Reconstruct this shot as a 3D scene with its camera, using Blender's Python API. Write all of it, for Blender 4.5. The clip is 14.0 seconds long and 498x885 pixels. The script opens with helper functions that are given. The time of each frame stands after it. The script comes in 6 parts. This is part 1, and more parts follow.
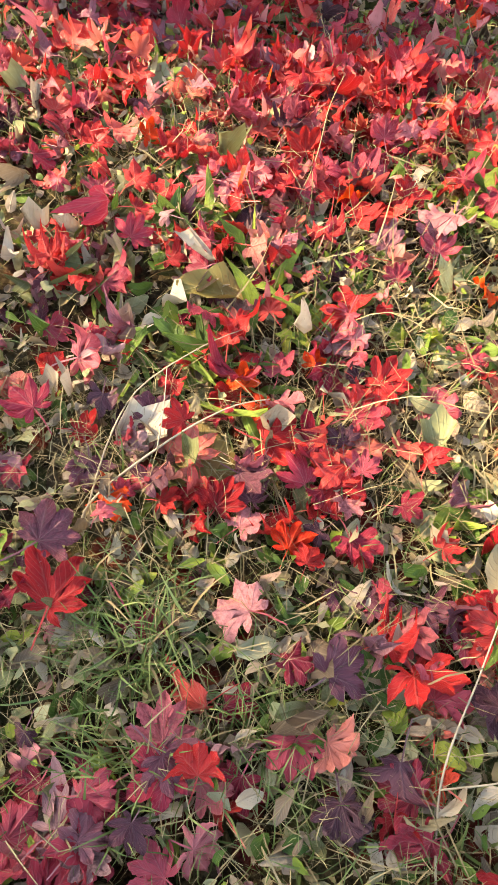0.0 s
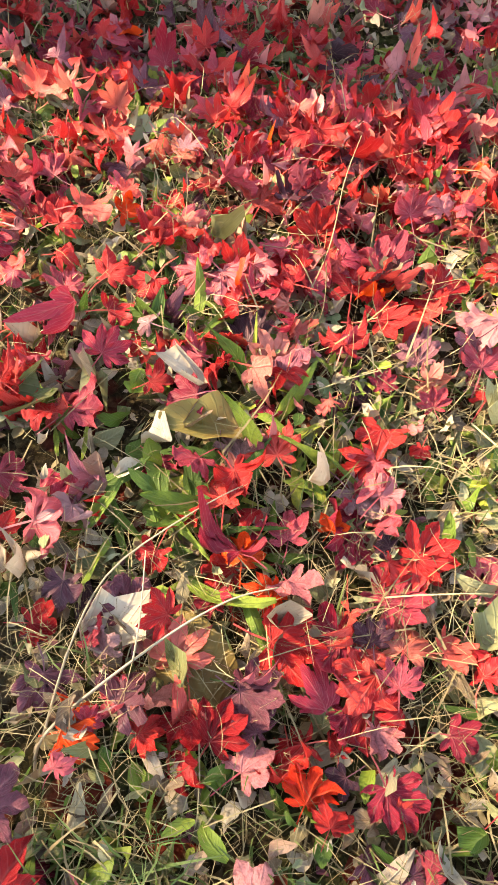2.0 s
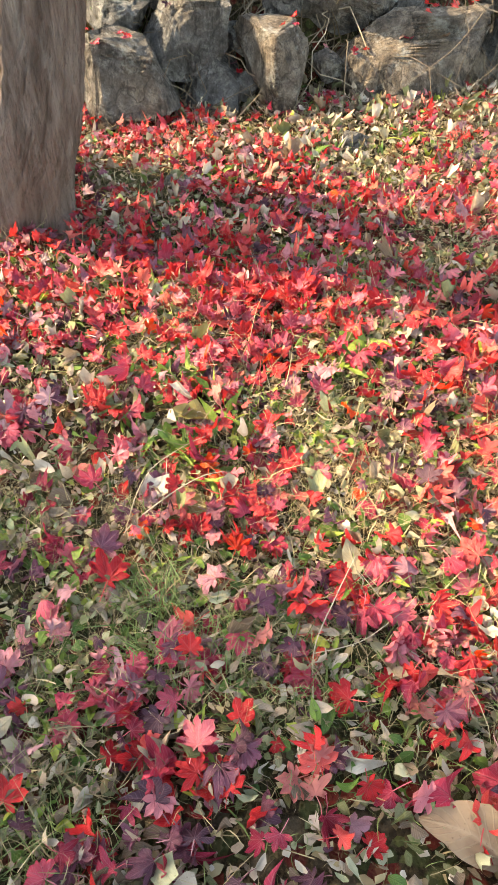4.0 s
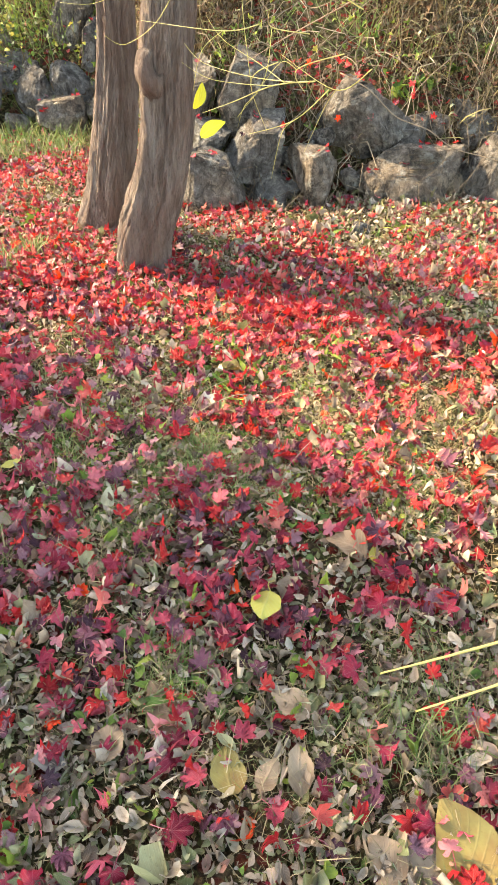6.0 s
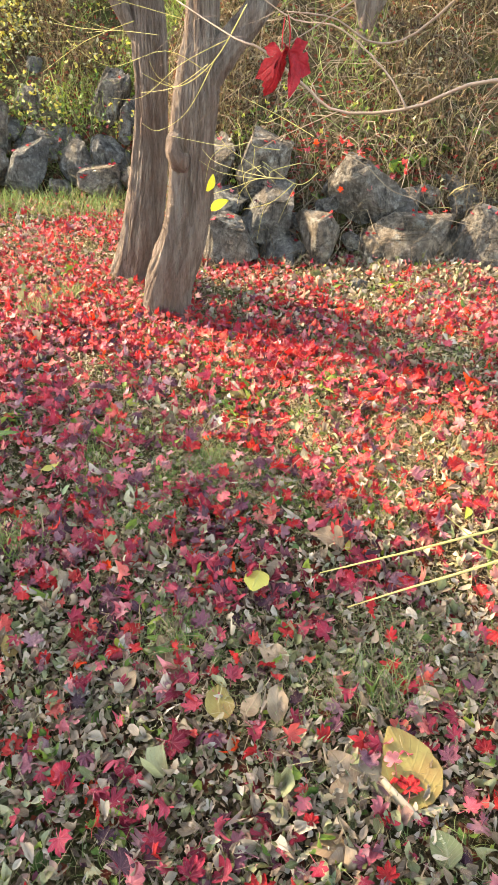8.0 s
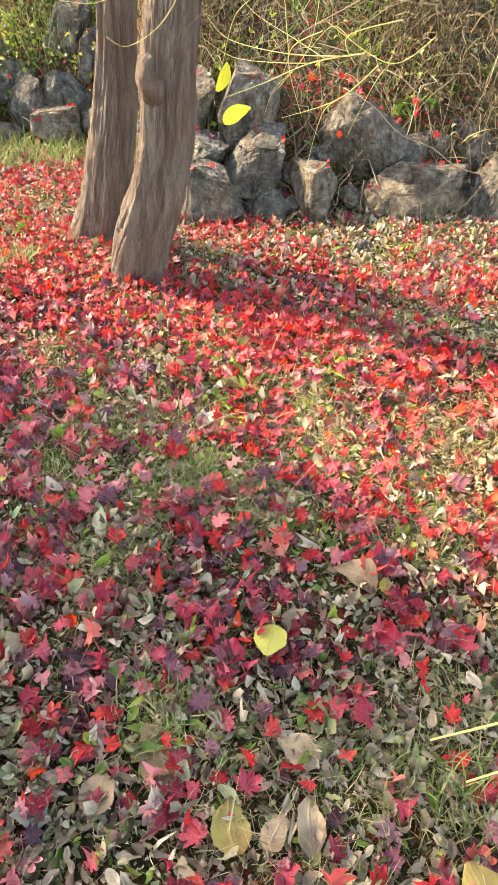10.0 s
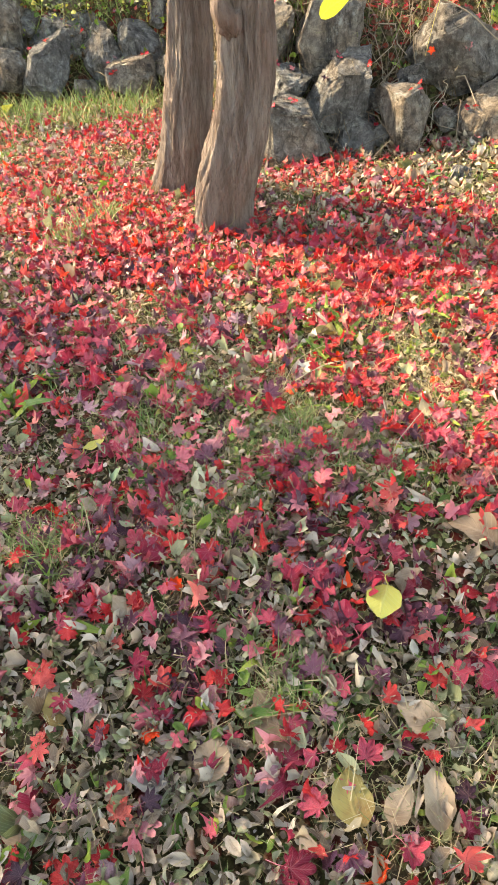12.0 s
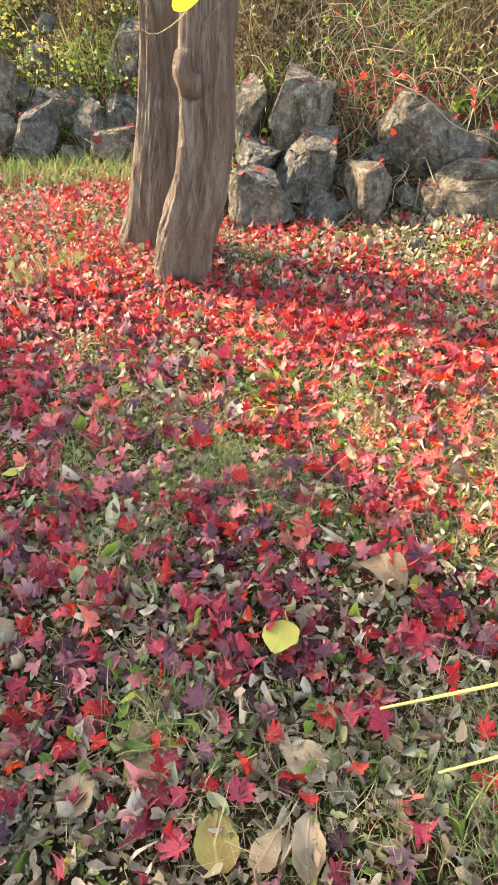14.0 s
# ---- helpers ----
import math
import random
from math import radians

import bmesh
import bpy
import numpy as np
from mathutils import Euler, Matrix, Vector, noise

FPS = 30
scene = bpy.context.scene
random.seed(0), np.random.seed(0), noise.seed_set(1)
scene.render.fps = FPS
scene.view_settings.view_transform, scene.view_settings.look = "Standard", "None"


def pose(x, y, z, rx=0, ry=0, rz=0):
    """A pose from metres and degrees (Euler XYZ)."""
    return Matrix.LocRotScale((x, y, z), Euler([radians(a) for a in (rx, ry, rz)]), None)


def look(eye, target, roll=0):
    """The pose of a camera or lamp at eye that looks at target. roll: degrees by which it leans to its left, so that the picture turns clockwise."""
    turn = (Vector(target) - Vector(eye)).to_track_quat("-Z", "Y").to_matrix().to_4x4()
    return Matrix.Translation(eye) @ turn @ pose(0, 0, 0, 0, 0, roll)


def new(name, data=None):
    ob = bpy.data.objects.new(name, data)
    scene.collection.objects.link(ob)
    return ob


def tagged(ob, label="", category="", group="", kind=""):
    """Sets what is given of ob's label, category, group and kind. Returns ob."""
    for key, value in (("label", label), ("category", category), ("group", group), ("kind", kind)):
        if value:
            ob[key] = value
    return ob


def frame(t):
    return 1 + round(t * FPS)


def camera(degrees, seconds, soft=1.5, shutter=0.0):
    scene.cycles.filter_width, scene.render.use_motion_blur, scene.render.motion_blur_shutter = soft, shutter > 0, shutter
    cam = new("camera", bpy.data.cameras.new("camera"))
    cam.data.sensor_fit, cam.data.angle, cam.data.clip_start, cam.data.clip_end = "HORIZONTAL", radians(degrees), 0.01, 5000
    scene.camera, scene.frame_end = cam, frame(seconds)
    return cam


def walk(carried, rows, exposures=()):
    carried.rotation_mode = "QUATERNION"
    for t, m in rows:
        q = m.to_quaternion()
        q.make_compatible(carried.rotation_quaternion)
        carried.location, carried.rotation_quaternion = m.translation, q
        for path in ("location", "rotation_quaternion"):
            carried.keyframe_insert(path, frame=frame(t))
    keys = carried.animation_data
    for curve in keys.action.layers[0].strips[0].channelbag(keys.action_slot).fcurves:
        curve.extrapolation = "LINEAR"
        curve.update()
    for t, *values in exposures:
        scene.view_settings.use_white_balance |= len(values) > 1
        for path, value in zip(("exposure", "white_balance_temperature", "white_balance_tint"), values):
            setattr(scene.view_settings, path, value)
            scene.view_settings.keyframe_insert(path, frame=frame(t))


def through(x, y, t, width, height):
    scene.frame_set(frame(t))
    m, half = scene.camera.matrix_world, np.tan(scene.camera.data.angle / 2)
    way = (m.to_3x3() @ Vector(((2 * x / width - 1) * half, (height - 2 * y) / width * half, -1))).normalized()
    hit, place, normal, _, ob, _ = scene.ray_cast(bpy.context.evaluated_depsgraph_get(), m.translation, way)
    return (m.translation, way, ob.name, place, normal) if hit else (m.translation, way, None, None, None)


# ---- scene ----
EXPOSURE = 3.05
cam = camera(40, 14.0, 1.2)
PATH = [
    (0, (-0.017, 1.329, 0.675), (0.021, 2.338, -1.051), -0.0),
    (0.5, (-0.015, 1.428, 0.578), (0.016, 2.438, -1.148), -0.3),
    (1, (-0.021, 1.548, 0.509), (0.034, 2.484, -1.258), 1.0),
    (1.5, (-0.017, 1.606, 0.557), (0.045, 2.521, -1.220), 1.0),
    (2, (-0.018, 1.563, 0.618), (0.046, 2.558, -1.116), 1.2),
    (2.5, (0.009, 1.307, 0.893), (0.071, 2.452, -0.746), -3.6),
    (3, (-0.001, 1.252, 0.944), (0.131, 2.426, -0.670), -1.0),
    (3.2, (-0.005, 1.245, 0.953), (0.138, 2.426, -0.655), -0.6),
    (5.3, (0.037, 0.014, 1.428), (0.035, 1.546, 0.141), 0.9),
    (5.5, (0.046, -0.056, 1.456), (0.037, 1.471, 0.164), 0.8),
    (6, (0.049, -0.128, 1.473), (0.032, 1.379, 0.158), 0.8),
    (6.5, (0.063, -0.202, 1.509), (0.054, 1.318, 0.209), 1.7),
    (7, (0.080, -0.292, 1.536), (0.041, 1.251, 0.265), 1.0),
    (7.5, (0.104, -0.376, 1.568), (0.056, 1.191, 0.327), 0.5),
    (8, (0.112, -0.518, 1.617), (0.044, 1.084, 0.426), 1.3),
    (8.2, (0.128, -0.523, 1.629), (0.052, 1.087, 0.446), 0.3),
    (10.3, (-0.009, 0.004, 1.382), (0.022, 1.544, 0.106), 3.0),
    (10.5, (-0.008, 0.008, 1.381), (0.015, 1.549, 0.107), 2.8),
    (11, (-0.014, 0.014, 1.384), (-0.027, 1.519, 0.067), 1.4),
    (11.5, (-0.016, 0.015, 1.354), (-0.119, 1.452, -0.033), -2.5),
    (12, (-0.029, 0.034, 1.336), (-0.265, 1.475, -0.031), -6.5),
    (12.5, (0.006, 0.041, 1.321), (-0.317, 1.553, 0.052), -7.7),
    (13, (0.050, 0.023, 1.308), (-0.330, 1.542, 0.065), -5.3),
    (13.5, (0.119, 0.001, 1.263), (-0.156, 1.572, 0.056), -3.2),
    (14, (0.151, -0.004, 1.220), (-0.058, 1.587, 0.026), -2.2),
]
walk(cam, [(t, look(eye, target, roll)) for t, eye, target, roll in PATH], exposures=[(0.0, EXPOSURE - 0.36, 8600, 8), (2.0, EXPOSURE - 0.38, 8600, 8), (3.2, EXPOSURE - 0.2, 8500, 8), (5.4, EXPOSURE + 0.0, 8400, 9), (14.0, EXPOSURE + 0.02, 8700, 8)])

# ---- world and sun ----
SUN_AZ = Vector((-0.908, 0.419, 0.0))      # where the sun stands, over the ground
SUN_EL = radians(35)
TO_SUN = Vector((SUN_AZ.x * math.cos(SUN_EL), SUN_AZ.y * math.cos(SUN_EL), math.sin(SUN_EL)))
world = bpy.data.worlds.new("sky")
scene.world = world
world.use_nodes = True
wn = world.node_tree
sky = wn.nodes.new("ShaderNodeTexSky")
sky.sky_type = "NISHITA"
sky.sun_disc = False
sky.sun_elevation = SUN_EL
sky.sun_rotation = math.atan2(SUN_AZ.x, SUN_AZ.y)
wn.links.new(sky.outputs[0], wn.nodes["Background"].inputs[0])
wn.nodes["Background"].inputs[1].default_value = 0.165
sun = new("sun", bpy.data.lights.new("sun", "SUN"))
sun.data.energy = 3.1
sun.data.angle = radians(0.53)
sun.data.color = (1.0, 0.91, 0.76)
sun.matrix_world = look(TO_SUN * 30, (0, 0, 0))

# ---- helpers for building ----
RNG = np.random.default_rng(7)


class Nodes:
    """A short way to write a node material."""

    def __init__(self, name):
        self.mat = bpy.data.materials.new(name)
        self.mat.use_nodes = True
        self.tree = self.mat.node_tree
        self.tree.nodes.clear()

    def add(self, kind, values=None, **settings):
        node = self.tree.nodes.new(kind)
        if "operation" in settings:
            node.operation = settings["operation"]
        if "use_clamp" in settings:
            node.use_clamp = settings["use_clamp"]
        if "data_type" in settings:
            node.data_type = settings["data_type"]
        if "blend_type" in settings:
            node.blend_type = settings["blend_type"]
        if "feature" in settings:
            node.feature = settings["feature"]
        if "bands_direction" in settings:
            node.bands_direction = settings["bands_direction"]
        if "uv_map" in settings:
            node.uv_map = settings["uv_map"]
        for key, value in (values or {}).items():
            if isinstance(value, bpy.types.NodeSocket):
                self.tree.links.new(value, node.inputs[key])
            else:
                node.inputs[key].default_value = value
        return node

    def noise(self, scale, detail=4.0, rough=0.6, vector=None, stretch=None):
        place = vector or self.add("ShaderNodeTexCoord").outputs["Object"]
        if stretch:
            place = self.add("ShaderNodeMapping", {"Vector": place, "Scale": stretch}).outputs[0]
        return self.add("ShaderNodeTexNoise", {"Vector": place, "Scale": scale, "Detail": detail, "Roughness": rough}).outputs[0]

    def ramp(self, fac, stops, mode="LINEAR"):
        node = self.add("ShaderNodeValToRGB", {"Fac": fac})
        node.color_ramp.interpolation = mode
        while len(node.color_ramp.elements) < len(stops):
            node.color_ramp.elements.new(0.5)
        for element, (at, colour) in zip(node.color_ramp.elements, stops):
            element.position, element.color = at, (*colour, 1.0)
        return node.outputs[0]

    def mix(self, fac, a, b, mode="MIX"):
        node = self.add("ShaderNodeMix", {}, data_type="RGBA", blend_type=mode)
        for key, value in ((0, fac), (6, a), (7, b)):
            if isinstance(value, bpy.types.NodeSocket):
                self.tree.links.new(value, node.inputs[key])
            else:
                node.inputs[key].default_value = (*value, 1.0) if isinstance(value, tuple) else value
        return node.outputs[2]

    def math(self, op, a, b=0.0, c=0.0, clamp=False):
        return self.add("ShaderNodeMath", {0: a, 1: b, 2: c}, operation=op, use_clamp=clamp).outputs[0]

    def bump(self, height, strength=0.4, distance=0.004):
        return self.add("ShaderNodeBump", {"Height": height, "Strength": strength, "Distance": distance}).outputs[0]

    def done(self, colour, rough=0.8, normal=None, through=0.0, through_colour=None, spec=0.3):
        values = {"Base Color": colour if isinstance(colour, bpy.types.NodeSocket) else (*colour, 1.0), "Roughness": rough, "Specular IOR Level": spec}
        if normal:
            values["Normal"] = normal
        last = self.add("ShaderNodeBsdfPrincipled", values).outputs[0]
        if through:
            other = self.add("ShaderNodeBsdfTranslucent", {"Color": through_colour or values["Base Color"]}).outputs[0]
            last = self.add("ShaderNodeMixShader", {0: through, 1: last, 2: other}).outputs[0]
        out = self.add("ShaderNodeOutputMaterial")
        self.tree.links.new(last, out.inputs[0])
        return self.mat


def chance(n):
    """A number for each leaf, whether it is an object of its own or an island of a joined mesh."""
    a = n.add("ShaderNodeObjectInfo").outputs["Random"]
    b = n.add("ShaderNodeNewGeometry").outputs["Random Per Island"]
    return n.math("FRACT", n.math("ADD", a, b))


def leaf_material(name, stops, vein, rough=0.5, through=0.24, blotch=0.35, blotch_colour=(0.05, 0.02, 0.02), spec=0.2):
    """A leaf: a colour for each one, pale veins along its ribs, blotches and a fine wrinkled relief."""
    n = Nodes(name)
    colour = n.ramp(chance(n), stops)
    uv = n.add("ShaderNodeUVMap", uv_map="leaf").outputs[0]
    across = n.add("ShaderNodeSeparateXYZ", {0: uv}).outputs
    rib = n.add("ShaderNodeMapRange", {0: across[0], 1: 0.02, 2: 0.14, 3: 1.0, 4: 0.0}).outputs[0]
    slant = n.math("FRACT", n.math("SUBTRACT", n.math("MULTIPLY", across[1], 8.0), n.math("MULTIPLY", across[0], 2.4)))
    side = n.add("ShaderNodeMapRange", {0: n.math("ABSOLUTE", n.math("SUBTRACT", slant, 0.5)), 1: 0.03, 2: 0.14, 3: 1.0, 4: 0.0}).outputs[0]
    spots = n.noise(55.0, 5.0, 0.7)
    patches = n.ramp(n.noise(16.0, 3.0, 0.6), [(0.42, (0, 0, 0)), (0.68, (1, 1, 1))])
    colour = n.mix(n.math("MULTIPLY", patches, blotch), colour, blotch_colour)
    colour = n.mix(n.math("MULTIPLY", rib, 0.18), colour, vein)
    colour = n.mix(n.math("MULTIPLY", n.math("SUBTRACT", spots, 0.5, clamp=True), 0.25), colour, vein, "MIX")
    colour = n.mix(n.math("MULTIPLY", side, 0.12), colour, vein)
    specks = n.ramp(n.noise(190.0, 2.0, 0.5), [(0.66, (0, 0, 0)), (0.74, (0.55, 0.55, 0.55))])
    colour = n.mix(specks, colour, blotch_colour)
    relief = n.math("ADD", n.math("MULTIPLY", rib, 0.6), n.math("ADD", n.math("MULTIPLY", side, 0.22), n.math("MULTIPLY", spots, 0.5)))
    return n.done(colour, rough, n.bump(relief, 0.6, 0.004), through, colour, spec)


# ---- materials ----
def ground_material():
    n = Nodes("soil_with_moss_and_crumbs")
    fine, mid, wide = n.noise(210.0, 6.0, 0.75), n.noise(34.0, 6.0, 0.7), n.noise(2.2, 4.0, 0.6)
    crumbs = n.add("ShaderNodeTexVoronoi", {"Vector": n.add("ShaderNodeTexCoord").outputs["Object"], "Scale": 95.0}).outputs
    colour = n.ramp(fine, [(0.3, (0.010, 0.006, 0.003)), (0.55, (0.042, 0.027, 0.013)), (0.8, (0.16, 0.110, 0.055))])
    flakes = n.ramp(n.add("ShaderNodeSeparateXYZ", {0: crumbs[1]}).outputs[0], [(0.0, (0.030, 0.019, 0.010)), (0.5, (0.095, 0.062, 0.030)), (0.8, (0.22, 0.155, 0.078)), (1.0, (0.09, 0.095, 0.028))])
    colour = n.mix(n.ramp(mid, [(0.44, (0, 0, 0)), (0.58, (0.85, 0.85, 0.85))]), colour, flakes)
    moss = n.ramp(fine, [(0.3, (0.022, 0.028, 0.007)), (0.7, (0.085, 0.09, 0.022))])
    colour = n.mix(n.ramp(wide, [(0.50, (0, 0, 0)), (0.66, (0.6, 0.6, 0.6))]), colour, moss)
    bits = n.add("ShaderNodeTexVoronoi", {"Vector": n.add("ShaderNodeVectorMath", {0: n.add("ShaderNodeTexCoord").outputs["Object"], 1: n.add("ShaderNodeVectorMath", {0: n.add("ShaderNodeTexNoise", {"Scale": 24.0}).outputs[1], "Scale": 0.05}, operation="SCALE").outputs[0]}, operation="ADD").outputs[0], "Scale": 30.0}).outputs
    tone = n.ramp(n.add("ShaderNodeSeparateXYZ", {0: bits[1]}).outputs[1], [(0.0, (0.05, 0.06, 0.018)), (0.3, (0.10, 0.12, 0.035)), (0.5, (0.16, 0.115, 0.07)), (0.68, (0.24, 0.02, 0.022)), (0.84, (0.34, 0.028, 0.022)), (1.0, (0.12, 0.03, 0.04))], "CONSTANT")
    cover = n.math("MULTIPLY", n.ramp(bits[0], [(0.42, (0.6, 0.6, 0.6)), (0.58, (0, 0, 0))]), n.ramp(n.noise(1.1, 4.0, 0.6), [(0.36, (0.25, 0.25, 0.25)), (0.6, (1, 1, 1))]))
    colour = n.mix(cover, colour, tone)
    height = n.math("ADD", fine, n.math("ADD", n.math("MULTIPLY", mid, 1.6), n.math("MULTIPLY", crumbs[0], -0.9)))
    return n.done(colour, 0.95, n.bump(height, 1.0, 0.016), spec=0.08)


def rock_material():
    n = Nodes("weathered_grey_tan_rock")
    rand = n.add("ShaderNodeObjectInfo").outputs["Random"]
    place = n.add("ShaderNodeTexCoord").outputs["Object"]
    shift = n.add("ShaderNodeVectorMath", {0: place, 1: n.add("ShaderNodeCombineXYZ", {0: n.math("MULTIPLY", rand, 37.0), 1: rand, 2: rand}).outputs[0]}, operation="ADD").outputs[0]
    wide, mid, fine = n.noise(4.5, 5.0, 0.6, shift), n.noise(24.0, 8.0, 0.72, shift), n.noise(170.0, 4.0, 0.75, shift)
    grey = n.ramp(mid, [(0.28, (0.045, 0.042, 0.038)), (0.5, (0.130, 0.120, 0.108)), (0.72, (0.30, 0.28, 0.25))])
    tan = n.ramp(mid, [(0.28, (0.075, 0.054, 0.037)), (0.5, (0.205, 0.152, 0.106)), (0.72, (0.40, 0.315, 0.23))])
    fac = n.math("ADD", n.math("MULTIPLY", n.math("SUBTRACT", wide, 0.5), 2.4), n.math("SUBTRACT", n.math("MULTIPLY", rand, 1.1), 0.25), clamp=True)
    colour = n.mix(fac, grey, tan)
    streak = n.noise(9.0, 7.0, 0.78, shift, stretch=(1.6, 1.6, 0.45))
    colour = n.mix(n.ramp(streak, [(0.36, (0.92, 0.92, 0.92)), (0.50, (0, 0, 0))]), colour, (0.024, 0.020, 0.017))
    grain = n.ramp(fine, [(0.34, (0.55, 0.55, 0.55)), (0.55, (0, 0, 0))])
    colour = n.mix(grain, colour, (0.06, 0.052, 0.044))
    cells = n.add("ShaderNodeTexVoronoi", {"Vector": n.add("ShaderNodeVectorMath", {0: shift, 1: n.add("ShaderNodeVectorMath", {0: n.add("ShaderNodeTexNoise", {"Vector": shift, "Scale": 7.0, "Detail": 5.0}).outputs[1], "Scale": 0.34}, operation="SCALE").outputs[0]}, operation="ADD").outputs[0], "Scale": 3.6}, feature="DISTANCE_TO_EDGE").outputs[0]
    cracks = n.ramp(cells, [(0.0, (0.55, 0.55, 0.55)), (0.022, (0, 0, 0))])
    colour = n.mix(cracks, colour, (0.030, 0.025, 0.021))
    lichen = n.ramp(n.noise(8.0, 7.0, 0.75, shift), [(0.56, (0, 0, 0)), (0.68, (0.55, 0.55, 0.55))])
    colour = n.mix(lichen, colour, (0.47, 0.45, 0.39))
    relief = n.math("ADD", n.math("MULTIPLY", mid, 1.8), n.math("ADD", n.math("MULTIPLY", fine, 0.5), n.math("ADD", n.math("MULTIPLY", streak, 1.2), n.math("MULTIPLY", cracks, -0.5))))
    return n.done(colour, 0.9, n.bump(relief, 1.0, 0.03), spec=0.12)


def bark_material(name, dark, base, pale):
    n = Nodes(name)
    ribs = n.noise(30.0, 8.0, 0.66, stretch=(1.0, 1.0, 0.11))
    fine = n.noise(170.0, 6.0, 0.72, stretch=(1.0, 1.0, 0.09))
    wide = n.noise(3.2, 5.0, 0.6, stretch=(1.0, 1.0, 0.4))
    colour = n.ramp(ribs, [(0.22, dark), (0.44, base), (0.70, pale)])
    colour = n.mix(n.ramp(wide, [(0.46, (0, 0, 0)), (0.62, (0.7, 0.7, 0.7))]), colour, n.mix(ribs, (0.105, 0.058, 0.042), (0.20, 0.122, 0.092)))
    colour = n.mix(n.ramp(fine, [(0.34, (0.55, 0.55, 0.55)), (0.48, (0, 0, 0))]), colour, dark)
    chips = n.ramp(n.noise(40.0, 4.0, 0.65, stretch=(1.0, 1.0, 0.45)), [(0.66, (0, 0, 0)), (0.74, (0.5, 0.5, 0.5))])
    colour = n.mix(chips, colour, pale)
    return n.done(colour, 0.9, n.bump(n.math("ADD", n.math("MULTIPLY", ribs, 2.0), n.math("MULTIPLY", fine, 1.0)), 1.0, 0.022), spec=0.1)


def blade_material(name, stops, rough=0.6, through=0.3):
    n = Nodes(name)
    colour = n.ramp(chance(n), stops)
    colour = n.mix(n.math("MULTIPLY", n.noise(40.0, 3.0), 0.5), colour, n.mix(0.5, colour, (0.30, 0.24, 0.12)))
    return n.done(colour, rough, None, through, colour, 0.3)


SOIL, ROCK = ground_material(), rock_material()
BARK = bark_material("fluted_grey_brown_bark", (0.044, 0.030, 0.023), (0.142, 0.103, 0.083), (0.268, 0.214, 0.178))
DARK_BARK = bark_material("dark_twig_bark", (0.018, 0.013, 0.011), (0.042, 0.031, 0.026), (0.085, 0.066, 0.055))
RED = leaf_material("scarlet_maple_leaf", [(0.0, (0.27, 0.006, 0.010)), (0.3, (0.40, 0.012, 0.014)), (0.6, (0.50, 0.024, 0.020)), (0.84, (0.55, 0.085, 0.066)), (0.95, (0.54, 0.20, 0.155)), (1.0, (0.58, 0.040, 0.010))], (0.66, 0.20, 0.165), rough=0.48, blotch=0.45, blotch_colour=(0.20, 0.005, 0.010), spec=0.2)
CRIMSON = leaf_material("crimson_pink_maple_leaf", [(0.0, (0.17, 0.006, 0.018)), (0.35, (0.32, 0.014, 0.034)), (0.7, (0.46, 0.065, 0.085)), (1.0, (0.55, 0.21, 0.20))], (0.58, 0.25, 0.24), rough=0.48, blotch=0.5, blotch_colour=(0.13, 0.010, 0.024), spec=0.22)
PURPLE = leaf_material("dull_purple_maple_leaf", [(0.0, (0.040, 0.012, 0.018)), (0.35, (0.095, 0.022, 0.034)), (0.7, (0.21, 0.055, 0.075)), (1.0, (0.33, 0.17, 0.165))], (0.34, 0.18, 0.18), rough=0.45, blotch=0.5, blotch_colour=(0.030, 0.012, 0.016), through=0.1, spec=0.22)
ORANGE = leaf_material("orange_red_maple_leaf", [(0.0, (0.58, 0.022, 0.006)), (1.0, (0.66, 0.060, 0.008))], (0.70, 0.16, 0.05), blotch=0.4, blotch_colour=(0.46, 0.012, 0.006))
DEEP_RED = leaf_material("deep_red_leaf", [(0.0, (0.22, 0.006, 0.012)), (1.0, (0.30, 0.010, 0.014))], (0.34, 0.03, 0.03), blotch=0.5, blotch_colour=(0.11, 0.004, 0.008), through=0.12)
YELLOW = leaf_material("yellow_leaf", [(0.0, (0.36, 0.29, 0.05)), (1.0, (0.41, 0.37, 0.085))], (0.46, 0.42, 0.17), blotch=0.4, blotch_colour=(0.40, 0.28, 0.05))
LEMON = leaf_material("lemon_yellow_leaf", [(0.0, (0.52, 0.46, 0.035)), (1.0, (0.58, 0.54, 0.05))], (0.62, 0.58, 0.12), blotch=0.3, blotch_colour=(0.48, 0.36, 0.03), through=0.4)
BROWN = leaf_material("dry_brown_leaf", [(0.0, (0.085, 0.054, 0.034)), (0.25, (0.20, 0.132, 0.082)), (0.5, (0.335, 0.242, 0.162)), (0.75, (0.40, 0.312, 0.222)), (0.92, (0.46, 0.380, 0.285)), (1.0, (0.28, 0.12, 0.085))], (0.48, 0.37, 0.26), rough=0.55, through=0.14, blotch=0.5, blotch_colour=(0.072, 0.043, 0.026), spec=0.22)
TAWNY = leaf_material("tawny_dead_leaf", [(0.0, (0.20, 0.120, 0.065)), (0.6, (0.30, 0.200, 0.120)), (1.0, (0.36, 0.265, 0.170))], (0.42, 0.30, 0.19), rough=0.6, through=0.12, blotch=0.65, blotch_colour=(0.10, 0.055, 0.030), spec=0.15)
